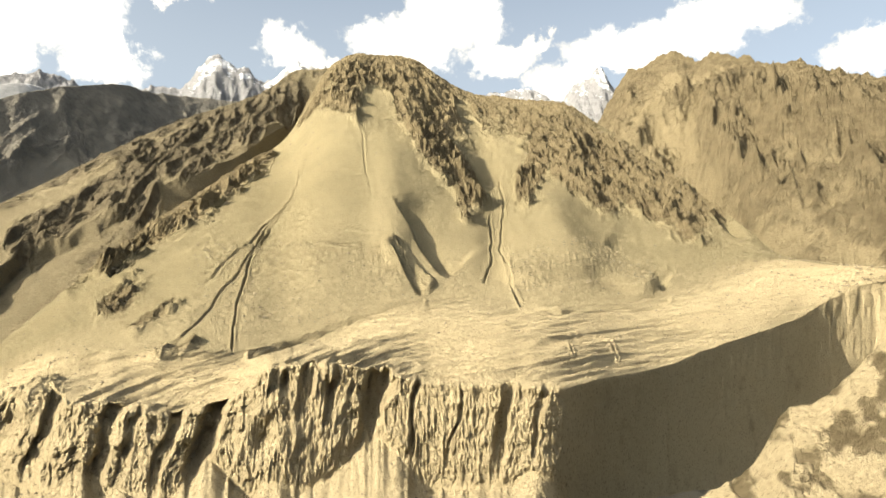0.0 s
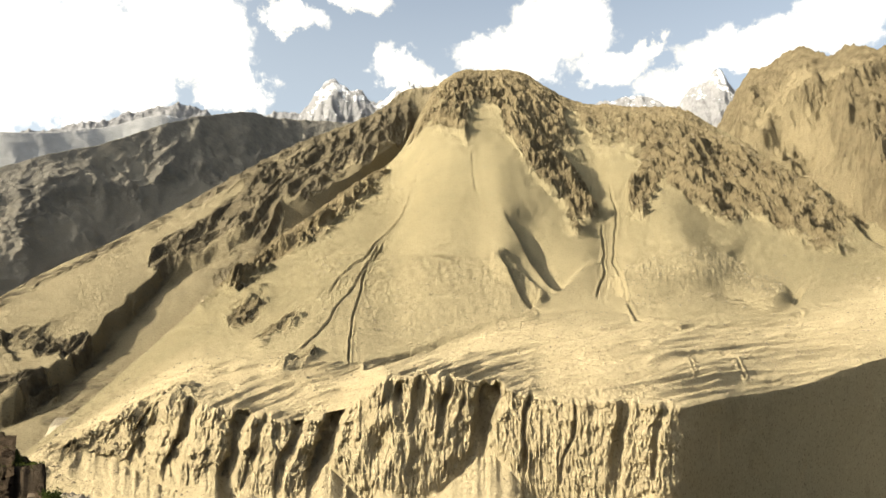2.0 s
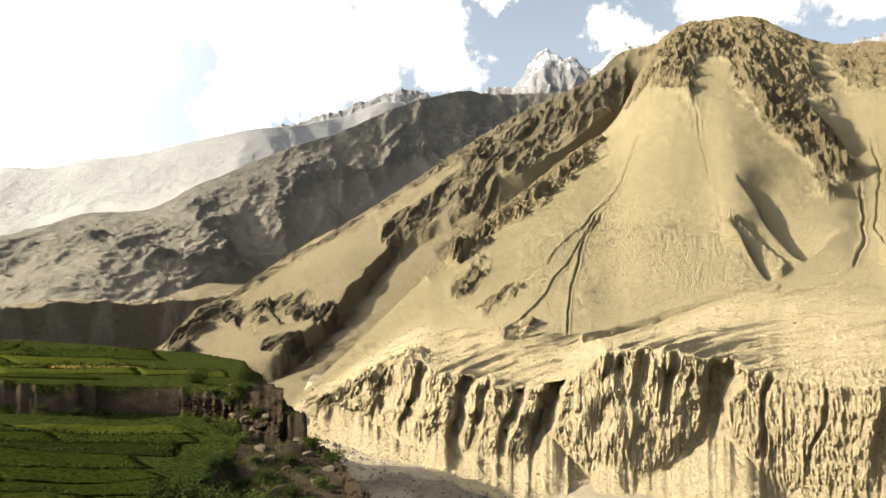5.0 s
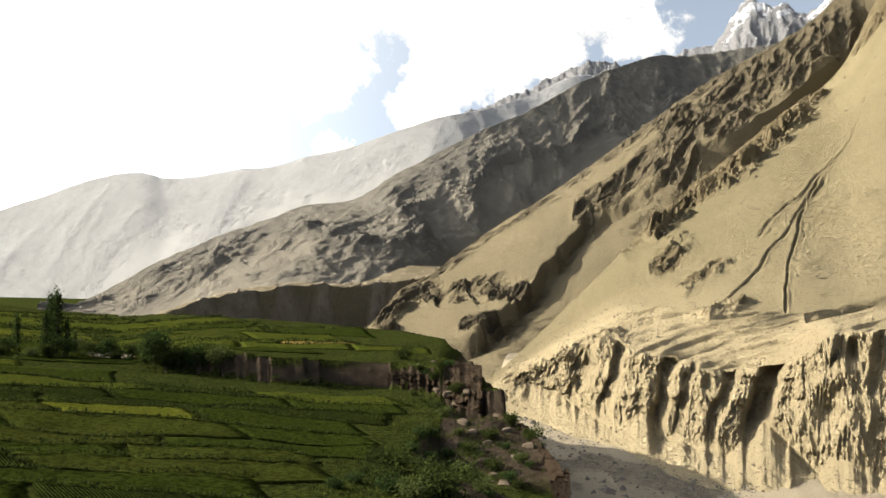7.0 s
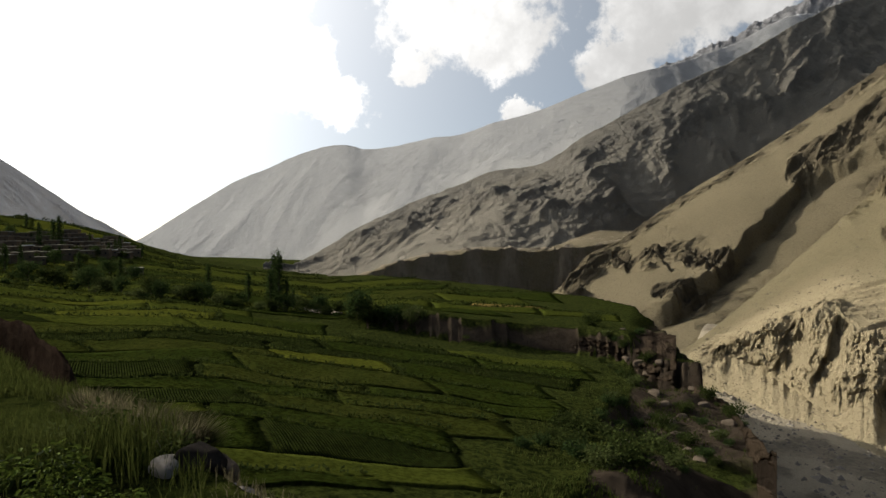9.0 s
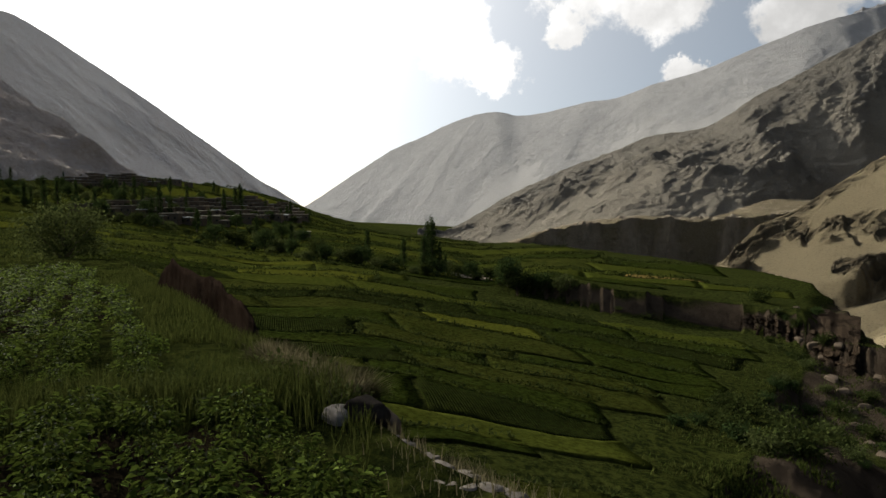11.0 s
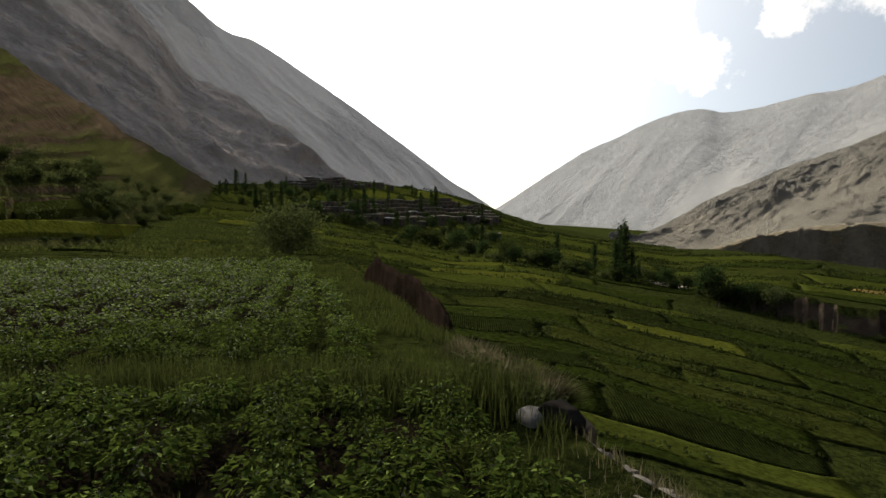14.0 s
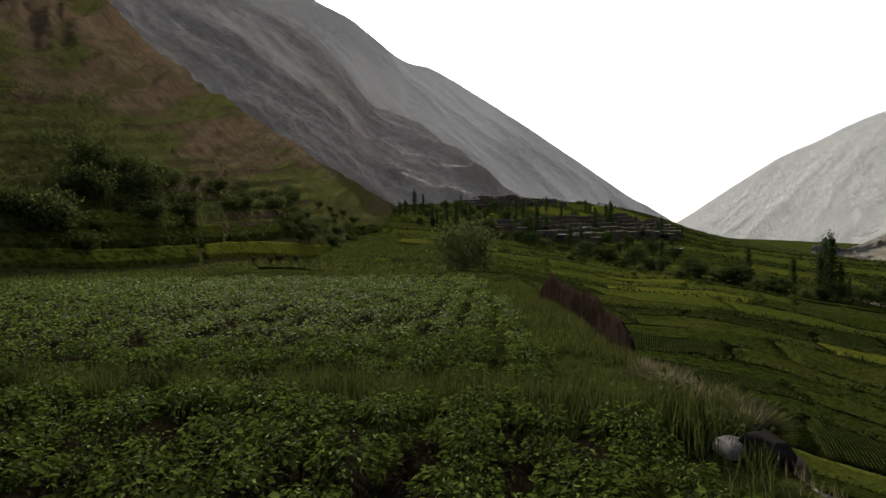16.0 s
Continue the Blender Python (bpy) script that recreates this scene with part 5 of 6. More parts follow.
# ---------------------------------------------------------------- trees and bushes
poplars = [tree("poplar", "tall narrow dark poplar among the fields", 15, 3.2, 1500, 0.55, mat_crown, True, 30),
           tree("poplar", "tall narrow dark poplar among the fields", 13, 3.6, 1400, 0.55, mat_crown, True, 26),
           tree("poplar", "slim dark poplar with a ragged crown", 11, 2.4, 1000, 0.5, mat_crown, True, 22)]
rounds = [tree("orchard_tree", "dark round-crowned tree in the tree line", 7.5, 7.5, 1700, 0.6, mat_crown, False, 24, 0.22),
          tree("orchard_tree", "dark round-crowned tree in the tree line", 6.0, 6.5, 1500, 0.55, mat_shrub, False, 20, 0.2),
          tree("orchard_tree", "grey-green willow in the tree line", 5.0, 6.0, 1400, 0.5, mat_willow, False, 20, 0.18)]
bushes = [bush("bush", "dark green bush on a field bank", 2.6, 3.8, 900, 0.34, mat_shrub),
          bush("bush", "dark green bush on a field bank", 2.0, 3.2, 800, 0.30, mat_crown),
          bush("bush", "grey-green bush on a field bank", 1.8, 2.8, 700, 0.28, mat_willow)]


def seen_at(az, el, scale):
    x, y, z = ray_ground(az, el)
    return x, y, z, scale


POPLARS = [(80.5, -4.8, 1.25), (84.8, -4.6, 0.9), (84.4, -4.7, 0.95), (76.7, -6.3, 1.1), (77.4, -6.3, 0.9), (76.0, -6.4, 0.85), (77.0, -6.2, 1.05), (79.2, -5.6, 0.7), (75.5, -6.4, 0.6), (82.4, -5.2, 0.7)]
scatter(poplars, [seen_at(a, e, s) for a, e, s in POPLARS], "poplars along the ravine", 0.95, 1.05)
line = []
for i in range(64):
    a = 64 + i * 0.52 + rng.uniform(-0.3, 0.3)
    e = np.interp(a, [64, 67, 71, 75, 78, 82, 86, 90, 95, 98], [-8.3, -8.1, -7.2, -6.6, -6.4, -5.8, -5.2, -4.5, -3.7, -3.2]) + rng.uniform(-0.1, 0.35)
    line.append(seen_at(a, e, rng.uniform(0.45, 0.95)))
scatter(rounds, line[0::2] + [seen_at(65.1, -8.0, 0.9), seen_at(91.2, -4.2, 1.2), seen_at(93.5, -3.8, 1.2), seen_at(90.0, -4.3, 1.0)], "tree line along the ravine", 0.8, 1.15)
scatter(bushes, line[1::2], "bushes along the ravine", 0.9, 1.5)
edge_bush = [(46.4, -13.5, 1.3), (42.9, -18.6, 1.2), (49.3, -17.5, 1.2), (51.2, -18.3, 1.0), (45.6, -16.1, 0.9), (44.6, -14.4, 0.9), (51.7, -16.7, 0.9), (53.7, -18.0, 0.8), (48, -17.2, 1.2), (50.2, -17.1, 1.1),
             (47.2, -16.4, 0.8), (44.2, -17.6, 1.1), (52.6, -17.5, 0.7), (55.4, -18.3, 0.6), (58.1, -9.9, 1.0), (49.4, -8.0, 1.5), (45.4, -8.6, 1.2), (60.4, -9.4, 0.7), (56, -10.1, 0.6), (47.9, -14.6, 0.8), (45.9, -12.8, 1.0), (43.6, -16.0, 1.0), (50.4, -19.1, 1.1), (48.4, -19.6, 1.2), (46.2, -19.4, 1.2)]
scatter(bushes, [seen_at(*q) for q in edge_bush], "bushes at the cliff edge", 0.85, 1.2)

willow = tree("willow", "grey-green willow standing alone beyond the potato field", 4.0, 4.6, 5200, 0.2, mat_willow, False, 40, 0.14)
wx, wy, wz = spot(106.0, 49.0)
willow.matrix_basis = pose(wx, wy, wz - 0.1)


# ---------------------------------------------------------------- village
def house(wide, deep, tall, roof_mat, label, windows=2):
    """A flat-roofed mud house: walls, roof slab on beam ends, door, windows with frames."""
    base = new("house")
    tagged(base, label, "house", "village houses")
    bm = bmesh.new()
    r = bmesh.ops.create_cube(bm, size=1.0, matrix=Matrix.Translation((0, 0, tall / 2 - 0.75)) @ Matrix.Diagonal((wide, deep, tall + 1.5, 1)))
    for v in bm.verts:
        if v.co.z > 0:
            v.co.x *= 0.97
            v.co.y *= 0.97
    part("wall", bm, mat_mud, base)
    bm = bmesh.new()
    bmesh.ops.create_cube(bm, size=1.0, matrix=Matrix.Translation((0, 0, tall + 0.14)) @ Matrix.Diagonal((wide + 0.5, deep + 0.5, 0.28, 1)))
    bmesh.ops.bevel(bm, geom=bm.edges[:], offset=0.06, segments=1, affect="EDGES")
    part("roof", bm, roof_mat, base)
    for side in (-1, 1):
        bm = bmesh.new()
        bmesh.ops.create_cube(bm, size=1.0, matrix=Matrix.Translation((wide * 0.32 * side, side * (deep / 2 + 0.01), 0.95)) @ Matrix.Diagonal((0.95, 0.12, 1.9, 1)))
        part("door", bm, mat_wood, base)
        for i in range(windows):
            x = (-0.32 * side + 0.36 * i * side) * wide
            bm = bmesh.new()
            bmesh.ops.create_cube(bm, size=1.0, matrix=Matrix.Translation((x, side * (deep / 2 + 0.02), tall * 0.55)) @ Matrix.Diagonal((1.0, 0.10, 1.0, 1)))
            w = part("window", bm, mat_wood, base)
            bm = bmesh.new()
            bmesh.ops.create_cube(bm, size=1.0, matrix=Matrix.Translation((x, side * (deep / 2 + 0.06), tall * 0.55)) @ Matrix.Diagonal((0.8, 0.06, 0.8, 1)))
            part("pane", bm, mat_pane, w)
    return base


houses = [house(7.5, 5, 2.9, mat_roof, "low mud-brick house with a flat earth roof", 2), house(6, 5, 2.7, mat_roof, "small brown mud house with a flat roof", 1),
          house(8.5, 6, 4.4, mat_roof, "tall mud-brick house with a flat roof", 3), house(7, 5, 2.9, mat_tin, "mud house with a pale sheet-metal roof", 2)]
places = []
for i in range(110):
    a = 88.0 + 18.0 * ((i * 0.618) % 1.0)
    f = ((i * 0.377) % 1.0)
    r = 320 + 210 * f
    x, y, z = spot(a, r)
    places.append((x, y, z, 1.0))
for i, (x, y, z, s) in enumerate(places):
    k = houses[3] if i % 9 == 4 else houses[i % 3]
    m = pose(x, y, z + 0.1, 0, 0, 85 + rng.uniform(-18, 18))
    if i in (0, 1, 2, 4):
        k.matrix_basis = m
    else:
        copy_thing(k, m)
VILLAGE = [(93.1, 400, 1.2), (93.5, 405, 1.1), (89.3, 430, 0.8), (89.0, 432, 0.75), (87.4, 440, 0.7), (100.0, 330, 1.0), (99.4, 335, 1.05), (98.6, 340, 0.9), (102.5, 380, 1.0), (106.5, 350, 0.9), (107.4, 360, 0.95), (108.2, 345, 0.8),
           (95.6, 310, 0.8), (96.6, 305, 0.85), (104.6, 330, 0.7), (110.2, 380, 1.0), (111.0, 370, 0.8), (97.4, 370, 0.9), (101.2, 400, 0.8)]
scatter(poplars, [(*spot(a, r), s) for a, r, s in VILLAGE] + [(*spot(89 + 23 * ((i * 0.618) % 1), 300 + 200 * ((i * 0.73) % 1)), rng.uniform(0.5, 0.9)) for i in range(22)], "poplars in the village", 0.9, 1.1)
scatter(rounds, [(*spot(88 + 22 * ((i * 0.618) % 1), 290 + 150 * ((i * 0.37) % 1)), rng.uniform(0.5, 1.0)) for i in range(75)], "trees in the village", 0.8, 1.1)


# ---------------------------------------------------------------- hillside bushes
def hill_spot(az, el):
    """A point on the hillside: its guide lines give the distance at that height."""
    a_ = np.array(float(az))
    e0, r0, e1, r1 = (float(f(a_)) for f in (HILL_LOW, HILL_LOW_R, HILL_TOP, HILL_TOP_R))
    z0, z1, t = EYE + r0 * math.tan(radians(e0)), EYE + r1 * math.tan(radians(e1)), math.tan(radians(el))
    s = (EYE + t * r0 - z0) / ((z1 - z0) - t * (r1 - r0))
    r = r0 + (r1 - r0) * s
    a = radians(az)
    return -r * math.sin(a), r * math.cos(a), z0 + (z1 - z0) * s


hill_bushes = [bush("bush", "mid-green bush on the hillside", 2.6, 3.6, 1000, 0.30, mat_hill_leaf), bush("bush", "grey-green bush on the hillside", 2.2, 3.4, 900, 0.28, mat_willow),
               bush("bush", "dark green bush on the hillside", 2.4, 3.2, 900, 0.30, mat_shrub)]
hill_places = []
for a, e, s in [(140.1, 0.6, 1.2), (136.7, 2.7, 1.3), (132.7, 3.3, 1.5), (129.7, 3.8, 1.3), (134.7, 4.5, 1.3), (122.6, 2.3, 1.4), (118.8, 1, 1.5), (116.9, 0.3, 1.5), (115.9, -1.2, 1.6), (118.8, -0.8, 1.3), (114.9, -0.9, 1.4), (130.7, 1.2, 1.2), (119.8, 0.2, 1.5), (126, 2.6, 1.3), (121, 1.6, 1.4), (114.4, -1.8, 1.2), (124.9, 2.0, 1.1)]:
    for i in range(5):
        hill_places.append((*hill_spot(a + rng.uniform(-1.6, 1.6), e + rng.uniform(-0.7, 0.6)), s * rng.uniform(0.5, 1.0)))
scatter(hill_bushes, hill_places, "bushes on the hillside", 0.8, 1.2)
chunks = []
for i in range(230):
    a = 112 + 31 * ((i * 0.618) % 1)
    c = np.array(hill_spot(a, rng.uniform(-1.4, 0.42 * (a - 107))))
    w, k_ = rng.uniform(0.4, 1.3), 60
    off = rng.normal(0, 1, (k_, 3)) * np.array([w * 0.5, w * 0.5, w * 0.3]) + np.array([0, 0, w * 0.45])
    chunks.append(random_leaves(c + off, unit(off), w * 0.30, w * 0.18))
scrub = quads("scrub", np.concatenate(chunks), mat_hill_leaf)
tagged(scrub, "low dark scrub dotted over the hillside", "shrubs", kind="stuff")

# ---------------------------------------------------------------- small terraces at the foot of the hill
def terrace(az0, az1, e0, e1, kind):
    """A field on the foot of the hill between two heights, with sides that go into the slope."""
    mat, label = CROPS[kind]
    u, v = np.meshgrid(np.linspace(0, 1, 26), np.linspace(0, 1, 9))
    a = az0 + (az1 - az0) * u
    e = e0 + (e1 - e0) * v + 0.18 * np.sin(u * 5 + az0)
    p = np.array([[hill_spot(float(q), float(w)) for q, w in zip(ra, re)] for ra, re in zip(a, e)])
    p[..., 2] += 0.5 + 0.12 * fbm(p[..., 0] * 0.3, p[..., 1] * 0.3, 3)
    p = np.pad(p, ((1, 1), (1, 1), (0, 0)), "edge")
    p[0, :, 2] -= 2.0
    p[-1, :, 2] -= 2.0
    p[:, 0, 2] -= 2.0
    p[:, -1, 2] -= 2.0
    c = p.reshape(-1, 3).mean(0)
    f = grid_mesh("field", p - c, mat)
    f.location = tuple(c)
    tagged(f, label, "field", "hillside terraces")


for row in ((117.5, 128, -2.7, -1.7, 3), (128.4, 144, -2.9, -1.8, 1), (126.5, 144, -1.3, -0.3, 4), (129.5, 144, 0.2, 1.1, 1), (132, 144, 1.7, 2.5, 4), (113.2, 117, -2.4, -1.4, 1), (119, 126, -0.9, -0.1, 4), (112.5, 116, -1.0, -0.2, 0)):
    terrace(*row)
low_bushes = []
for a0, a1, e in ((128, 143, -1.55), (128, 142, -0.05), (130, 142, 1.35), (126, 136, 2.9), (118, 127, -2.95), (113, 118, -2.7)):
    for i in range(9):
        low_bushes.append((*hill_spot(rng.uniform(a0, a1), e + rng.normal(0, 0.08)), rng.uniform(0.25, 0.55)))
scatter(bushes, low_bushes, "bushes on the terrace banks", 0.8, 1.2)

# ---------------------------------------------------------------- potato field
def potato_leaves(n, tall, wide, leaf):
    """Leaves of one potato plant round its foot: fans of leaflets on arching stems."""
    stem = rng.randint(0, 9, n)
    a = stem * 2.399 + rng.uniform(-0.45, 0.45, n)
    f = rng.uniform(0.15, 1.0, n) ** 0.7
    out = wide * 0.5 * f * (0.75 + 0.5 * ((stem * 0.37) % 1))
    z = tall * (0.25 + 0.75 * np.sin(np.pi * (0.18 + 0.55 * f))) * rng.uniform(0.7, 1.1, n)
    p = np.stack([np.cos(a) * out, np.sin(a) * out, z], -1)
    along = unit(np.stack([np.cos(a), np.sin(a), 0 * a], -1) + rng.normal(0, 0.55, (n, 3)) * np.array([1, 1, 0.5]) + np.array([0, 0, -0.12]))
    side = unit(np.cross(along, np.array([0, 0, 1.0]) + rng.normal(0, 0.45, (n, 3))))
    return p, along, side


def folded_leaves(p, along, side, length, width):
    """Leaves folded along the midrib: two quads each."""
    up = unit(np.cross(side, along))
    L, W = np.asarray(length)[..., None], np.asarray(width)[..., None]
    tip, mid = p + along * L - up * L * 0.12, p + along * L * 0.5
    a = np.stack([p, p + along * L * 0.22 + side * W * 0.38 + up * W * 0.16, p + along * L * 0.62 + side * W * 0.42 + up * W * 0.12, tip], -2)
    b = np.stack([p, tip, p + along * L * 0.62 - side * W * 0.42 + up * W * 0.12, p + along * L * 0.22 - side * W * 0.38 + up * W * 0.16], -2)
    return np.concatenate([a, b])


def potato_plant():
    base = new("potato_plant")
    tagged(base, "bushy dark green potato plant in the field", "plant", "potato plants")
    bm = bmesh.new()
    tube(bm, [(0, 0, -0.05), (0.03, 0.02, 0.16), (0.05, 0.06, 0.34)], [0.011, 0.008, 0.003], 5)
    part("stem", bm, mat_potato, base)
    n = 330
    p, al, sd = potato_leaves(n, 0.42, 0.52, 0.06)
    size = rng.uniform(0.030, 0.060, n)
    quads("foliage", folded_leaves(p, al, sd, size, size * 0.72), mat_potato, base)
    return base


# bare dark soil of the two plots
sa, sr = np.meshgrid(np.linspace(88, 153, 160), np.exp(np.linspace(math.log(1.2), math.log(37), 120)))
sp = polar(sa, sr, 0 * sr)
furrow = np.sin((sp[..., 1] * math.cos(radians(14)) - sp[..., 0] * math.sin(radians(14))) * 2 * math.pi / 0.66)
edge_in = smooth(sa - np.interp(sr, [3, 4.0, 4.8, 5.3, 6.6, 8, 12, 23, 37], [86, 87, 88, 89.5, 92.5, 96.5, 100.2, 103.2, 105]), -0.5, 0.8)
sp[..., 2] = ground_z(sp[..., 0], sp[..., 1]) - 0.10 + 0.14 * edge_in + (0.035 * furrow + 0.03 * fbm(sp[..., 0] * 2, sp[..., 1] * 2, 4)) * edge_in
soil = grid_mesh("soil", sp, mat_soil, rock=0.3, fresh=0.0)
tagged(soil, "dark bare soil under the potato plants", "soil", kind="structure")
plants = [potato_plant() for _ in range(5)]


def strip_r(az):
    """Distance of the grassy strip that parts the two potato plots."""
    return np.interp(az, [80, 97, 122, 142, 150], [6.3, 6.5, 7.2, 8.5, 9.0])


near_spots, far_spots = [], []
for i in range(-40, 90):
    for j in range(-10, 75):
        # rows run away from the eye, slightly turned
        u, v = i * 0.66, j * 0.52
        a = radians(14)
        x, y = -(v * math.cos(a) - u * math.sin(a)) , -(v * math.sin(a) + u * math.cos(a)) + 8
        x, y = x + rng.normal(0, 0.09), y + rng.normal(0, 0.09)
        r, az = math.hypot(x, y), math.degrees(math.atan2(-x, y)) % 360
        if not 66 < az < 152 or r > 37 or r < 2.6:
            continue
        if az < np.interp(r, [3, 4.0, 4.8, 5.3, 6.6, 8, 12, 23, 37], [70, 79, 87.5, 89.5, 92.5, 96.5, 100.2, 103.2, 105]):
            continue
        if abs(r - strip_r(az)) < 0.62:
            continue
        (near_spots if r < 10.2 else far_spots).append((x, y, r))
near_spots = sorted(near_spots, key=lambda s: s[2])
far_spots += near_spots[290:]
near_spots = near_spots[:290]
scatter(plants, [(x, y, float(ground_z(x, y)), 1.0) for x, y, r in near_spots], "potato plants", 0.75, 1.2, 0.0)
chunks = []
for x, y, r in far_spots:
    n = int(np.interp(r, [10, 20, 37], [130, 64, 32]))
    p, al, sd = potato_leaves(n, 0.46 * rng.uniform(0.6, 1.2), 0.42, 0.08)
    size = rng.uniform(0.7, 1.3, n) * np.interp(r, [10, 20, 37], [0.055, 0.085, 0.12])
    p = p + np.array([x, y, float(ground_z(x, y))])
    chunks.append(leaf_quads(p, al, sd, size, size * 0.7))
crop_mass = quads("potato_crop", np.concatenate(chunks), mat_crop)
tagged(crop_mass, "rows of bushy green potato plants", "crop", kind="stuff")


# ---------------------------------------------------------------- grass, weeds and tussocks
def blades(p, tall, wide, lean=0.35):
    """Bent tapering blades of grass at the points p, two quads each."""
    n = len(p)
    h = tall * rng.uniform(0.5, 1.25, n)[:, None]
    d = unit(np.concatenate([rng.normal(0, 1, (n, 2)), np.zeros((n, 1))], 1))
    side = np.stack([-d[:, 1], d[:, 0], 0 * d[:, 0]], -1) * (np.asarray(wide) * rng.uniform(0.6, 1.3, n))[:, None] * 0.5
    up = np.array([0, 0, 1.0])
    bend = (lean * rng.uniform(0.2, 1.4, n))[:, None]
    mid = p + up * h * 0.55 + d * h * bend * 0.3
    tip = p + up * h * (1 - 0.25 * bend) + d * h * bend
    return np.concatenate([np.stack([p - side, p + side, mid + side * 0.7, mid - side * 0.7], -2), np.stack([mid - side * 0.7, mid + side * 0.7, tip + side * 0.08, tip - side * 0.08], -2)])


def on_ground(az, r):
    p = polar(az, r, 0 * r)
    p[:, 2] = ground_z(p[:, 0], p[:, 1]) - 0.01
    return p


n = 15000
az = rng.uniform(84, 150, n)
p = on_ground(az, strip_r(az) + rng.normal(0, 0.28, n))
strip = blades(p[vnoise(p[:, 0] * 1.6, p[:, 1] * 1.6) > 0.36], 0.46, 0.009)
n = 9000
az = rng.uniform(82, 101, n)
r = EDGE(az) * (1 - np.abs(rng.normal(0, 0.10, n))) - rng.uniform(0, 0.5, n)
p = on_ground(az, np.maximum(r, 2.8))
rim = blades(p[vnoise(p[:, 0] * 1.4, p[:, 1] * 1.4) > 0.45], 0.24, 0.011)
n = 16000
az = rng.uniform(96, 152, n)
r = rng.uniform(36, 66, n)
meadow = blades(on_ground(az, r), 0.42, 0.05)
n = 5000
az = rng.uniform(84, 152, n)
verge = blades(on_ground(az, rng.uniform(2.6, 30, n)), 0.16, 0.012)
n = 22000
r = np.exp(rng.uniform(math.log(24), math.log(150), n))
az = np.interp(r, [24, 50, 100, 180], [60, 55, 50.5, 48.5]) - 5 + rng.normal(0, 3.2, n)
p = on_ground(az, r)
shelf_grass = blades(p[vnoise(p[:, 0] * 0.25, p[:, 1] * 0.25) > 0.5], 0.6, 0.14, 0.6)
n = 12000
r = np.exp(rng.uniform(math.log(7), math.log(44), n))
az = np.interp(r, [3, 4.0, 4.8, 5.3, 6.6, 8, 12, 23, 37], [86, 87, 88, 89.5, 92.5, 96.5, 100.2, 103.2, 105]) + 0.6 - np.abs(rng.normal(0, 4.0, n))
p = on_ground(az, r)[r < EDGE(az)]
border_grass = blades(p[vnoise(p[:, 0] * 0.9, p[:, 1] * 0.9) > 0.48], 0.32, 0.018, 0.5)
n = 16000
az, r = rng.uniform(101, 128, n), np.exp(rng.uniform(math.log(60), math.log(260), n))
p = on_ground(az, r)
pasture = blades(p[vnoise(p[:, 0] * 0.12, p[:, 1] * 0.12) > 0.45], 0.6, 0.3, 0.6)
n = 5000
t_ = rng.uniform(0, 1, n)
top = on_ground(100.2 - 9.2 * t_ + rng.normal(0, 0.5, n), np.interp(t_, [0, 0.35, 1], [23.0, 17.0, 10.4]) * (0.93 - np.abs(rng.normal(0, 0.05, n))))
bank_grass = blades(top, 0.35, 0.014)
grass = quads("grass", np.concatenate([strip, rim, meadow, verge, shelf_grass, border_grass, pasture, bank_grass]), mat_grass)
tagged(grass, "tall green grass between the potato plots", "grass", kind="stuff")


n = 1100
az = rng.uniform(58, 83, n)
r = EDGE(az) - np.abs(rng.normal(0.2, 0.7, n))
p = on_ground(az, r)
dry = quads("dry_grass", blades(p[vnoise(p[:, 0] * 2.2, p[:, 1] * 2.2) > 0.5], 0.20, 0.008), mat_straw)
tagged(dry, "dry grass among the stones at the edge", "grass", kind="stuff")


def tussock(tall, wide, n, mat, label, core):
    """A clump of long blades that fan out from one foot."""
    base = new("grass_tussock")
    tagged(base, label, "grass")
    for name, m, k, t in (("green_tuft", core, n, 0.8), ("dry_tuft", mat, n, 1.0)):
        a, o = rng.uniform(0, 2 * math.pi, k), np.sqrt(rng.uniform(0, 1, k)) * wide * 0.25
        p = np.stack([np.cos(a) * o, np.sin(a) * o, np.full(k, -0.03)], -1)
        d = unit(np.stack([np.cos(a), np.sin(a), 0 * a], -1) + rng.normal(0, 0.3, (k, 3)) * np.array([1, 1, 0]))
        h = (tall * t * rng.uniform(0.55, 1.1, k))[:, None]
        f = (o / (wide * 0.25))[:, None] * rng.uniform(0.4, 1.0, (k, 1))
        side = np.stack([-d[:, 1], d[:, 0], 0 * a], -1) * 0.006
        mid, tip = p + np.array([0, 0, 0.6]) * h + d * f * wide * 0.22, p + np.array([0, 0, 1.0]) * h * (1 - 0.3 * f) + d * f * wide * 0.55
        quads(name, np.concatenate([np.stack([p - side, p + side, mid + side, mid - side], -2), np.stack([mid - side, mid + side, tip + side * 0.2, tip - side * 0.2], -2)]), m, base)
    return base


tufts = [tussock(0.5, 0.75, 1500, mat_straw, "large grass tussock with pale dry tips", mat_grass), tussock(0.42, 0.7, 700, mat_straw, "grass tussock with pale dry tips", mat_grass)]
scatter(tufts, [(*spot(a, r), s) for a, r, s in ((84.0, 6.5, 0.95), (85.6, 6.7, 1.1), (87.0, 6.9, 0.95), (88.4, 7.4, 1.0), (89.4, 7.9, 0.9), (90.6, 8.7, 0.9), (75.6, 5.7, 0.7), (73.0, 5.4, 0.75), (70.6, 5.2, 0.6), (66.4, 4.9, 0.6), (87.3, 7.2, 0.8), (92.4, 10.2, 0.8))], "grass tussocks at the edge", 0.95, 1.05, 0.02)
weeds = [bush("weed", "leafy dark green weed in the grass strip", 0.45, 0.55, 420, 0.06, mat_shrub, "plant"), bush("weed", "pale grey-green weed in the grass strip", 0.5, 0.5, 380, 0.05, mat_willow, "plant")]
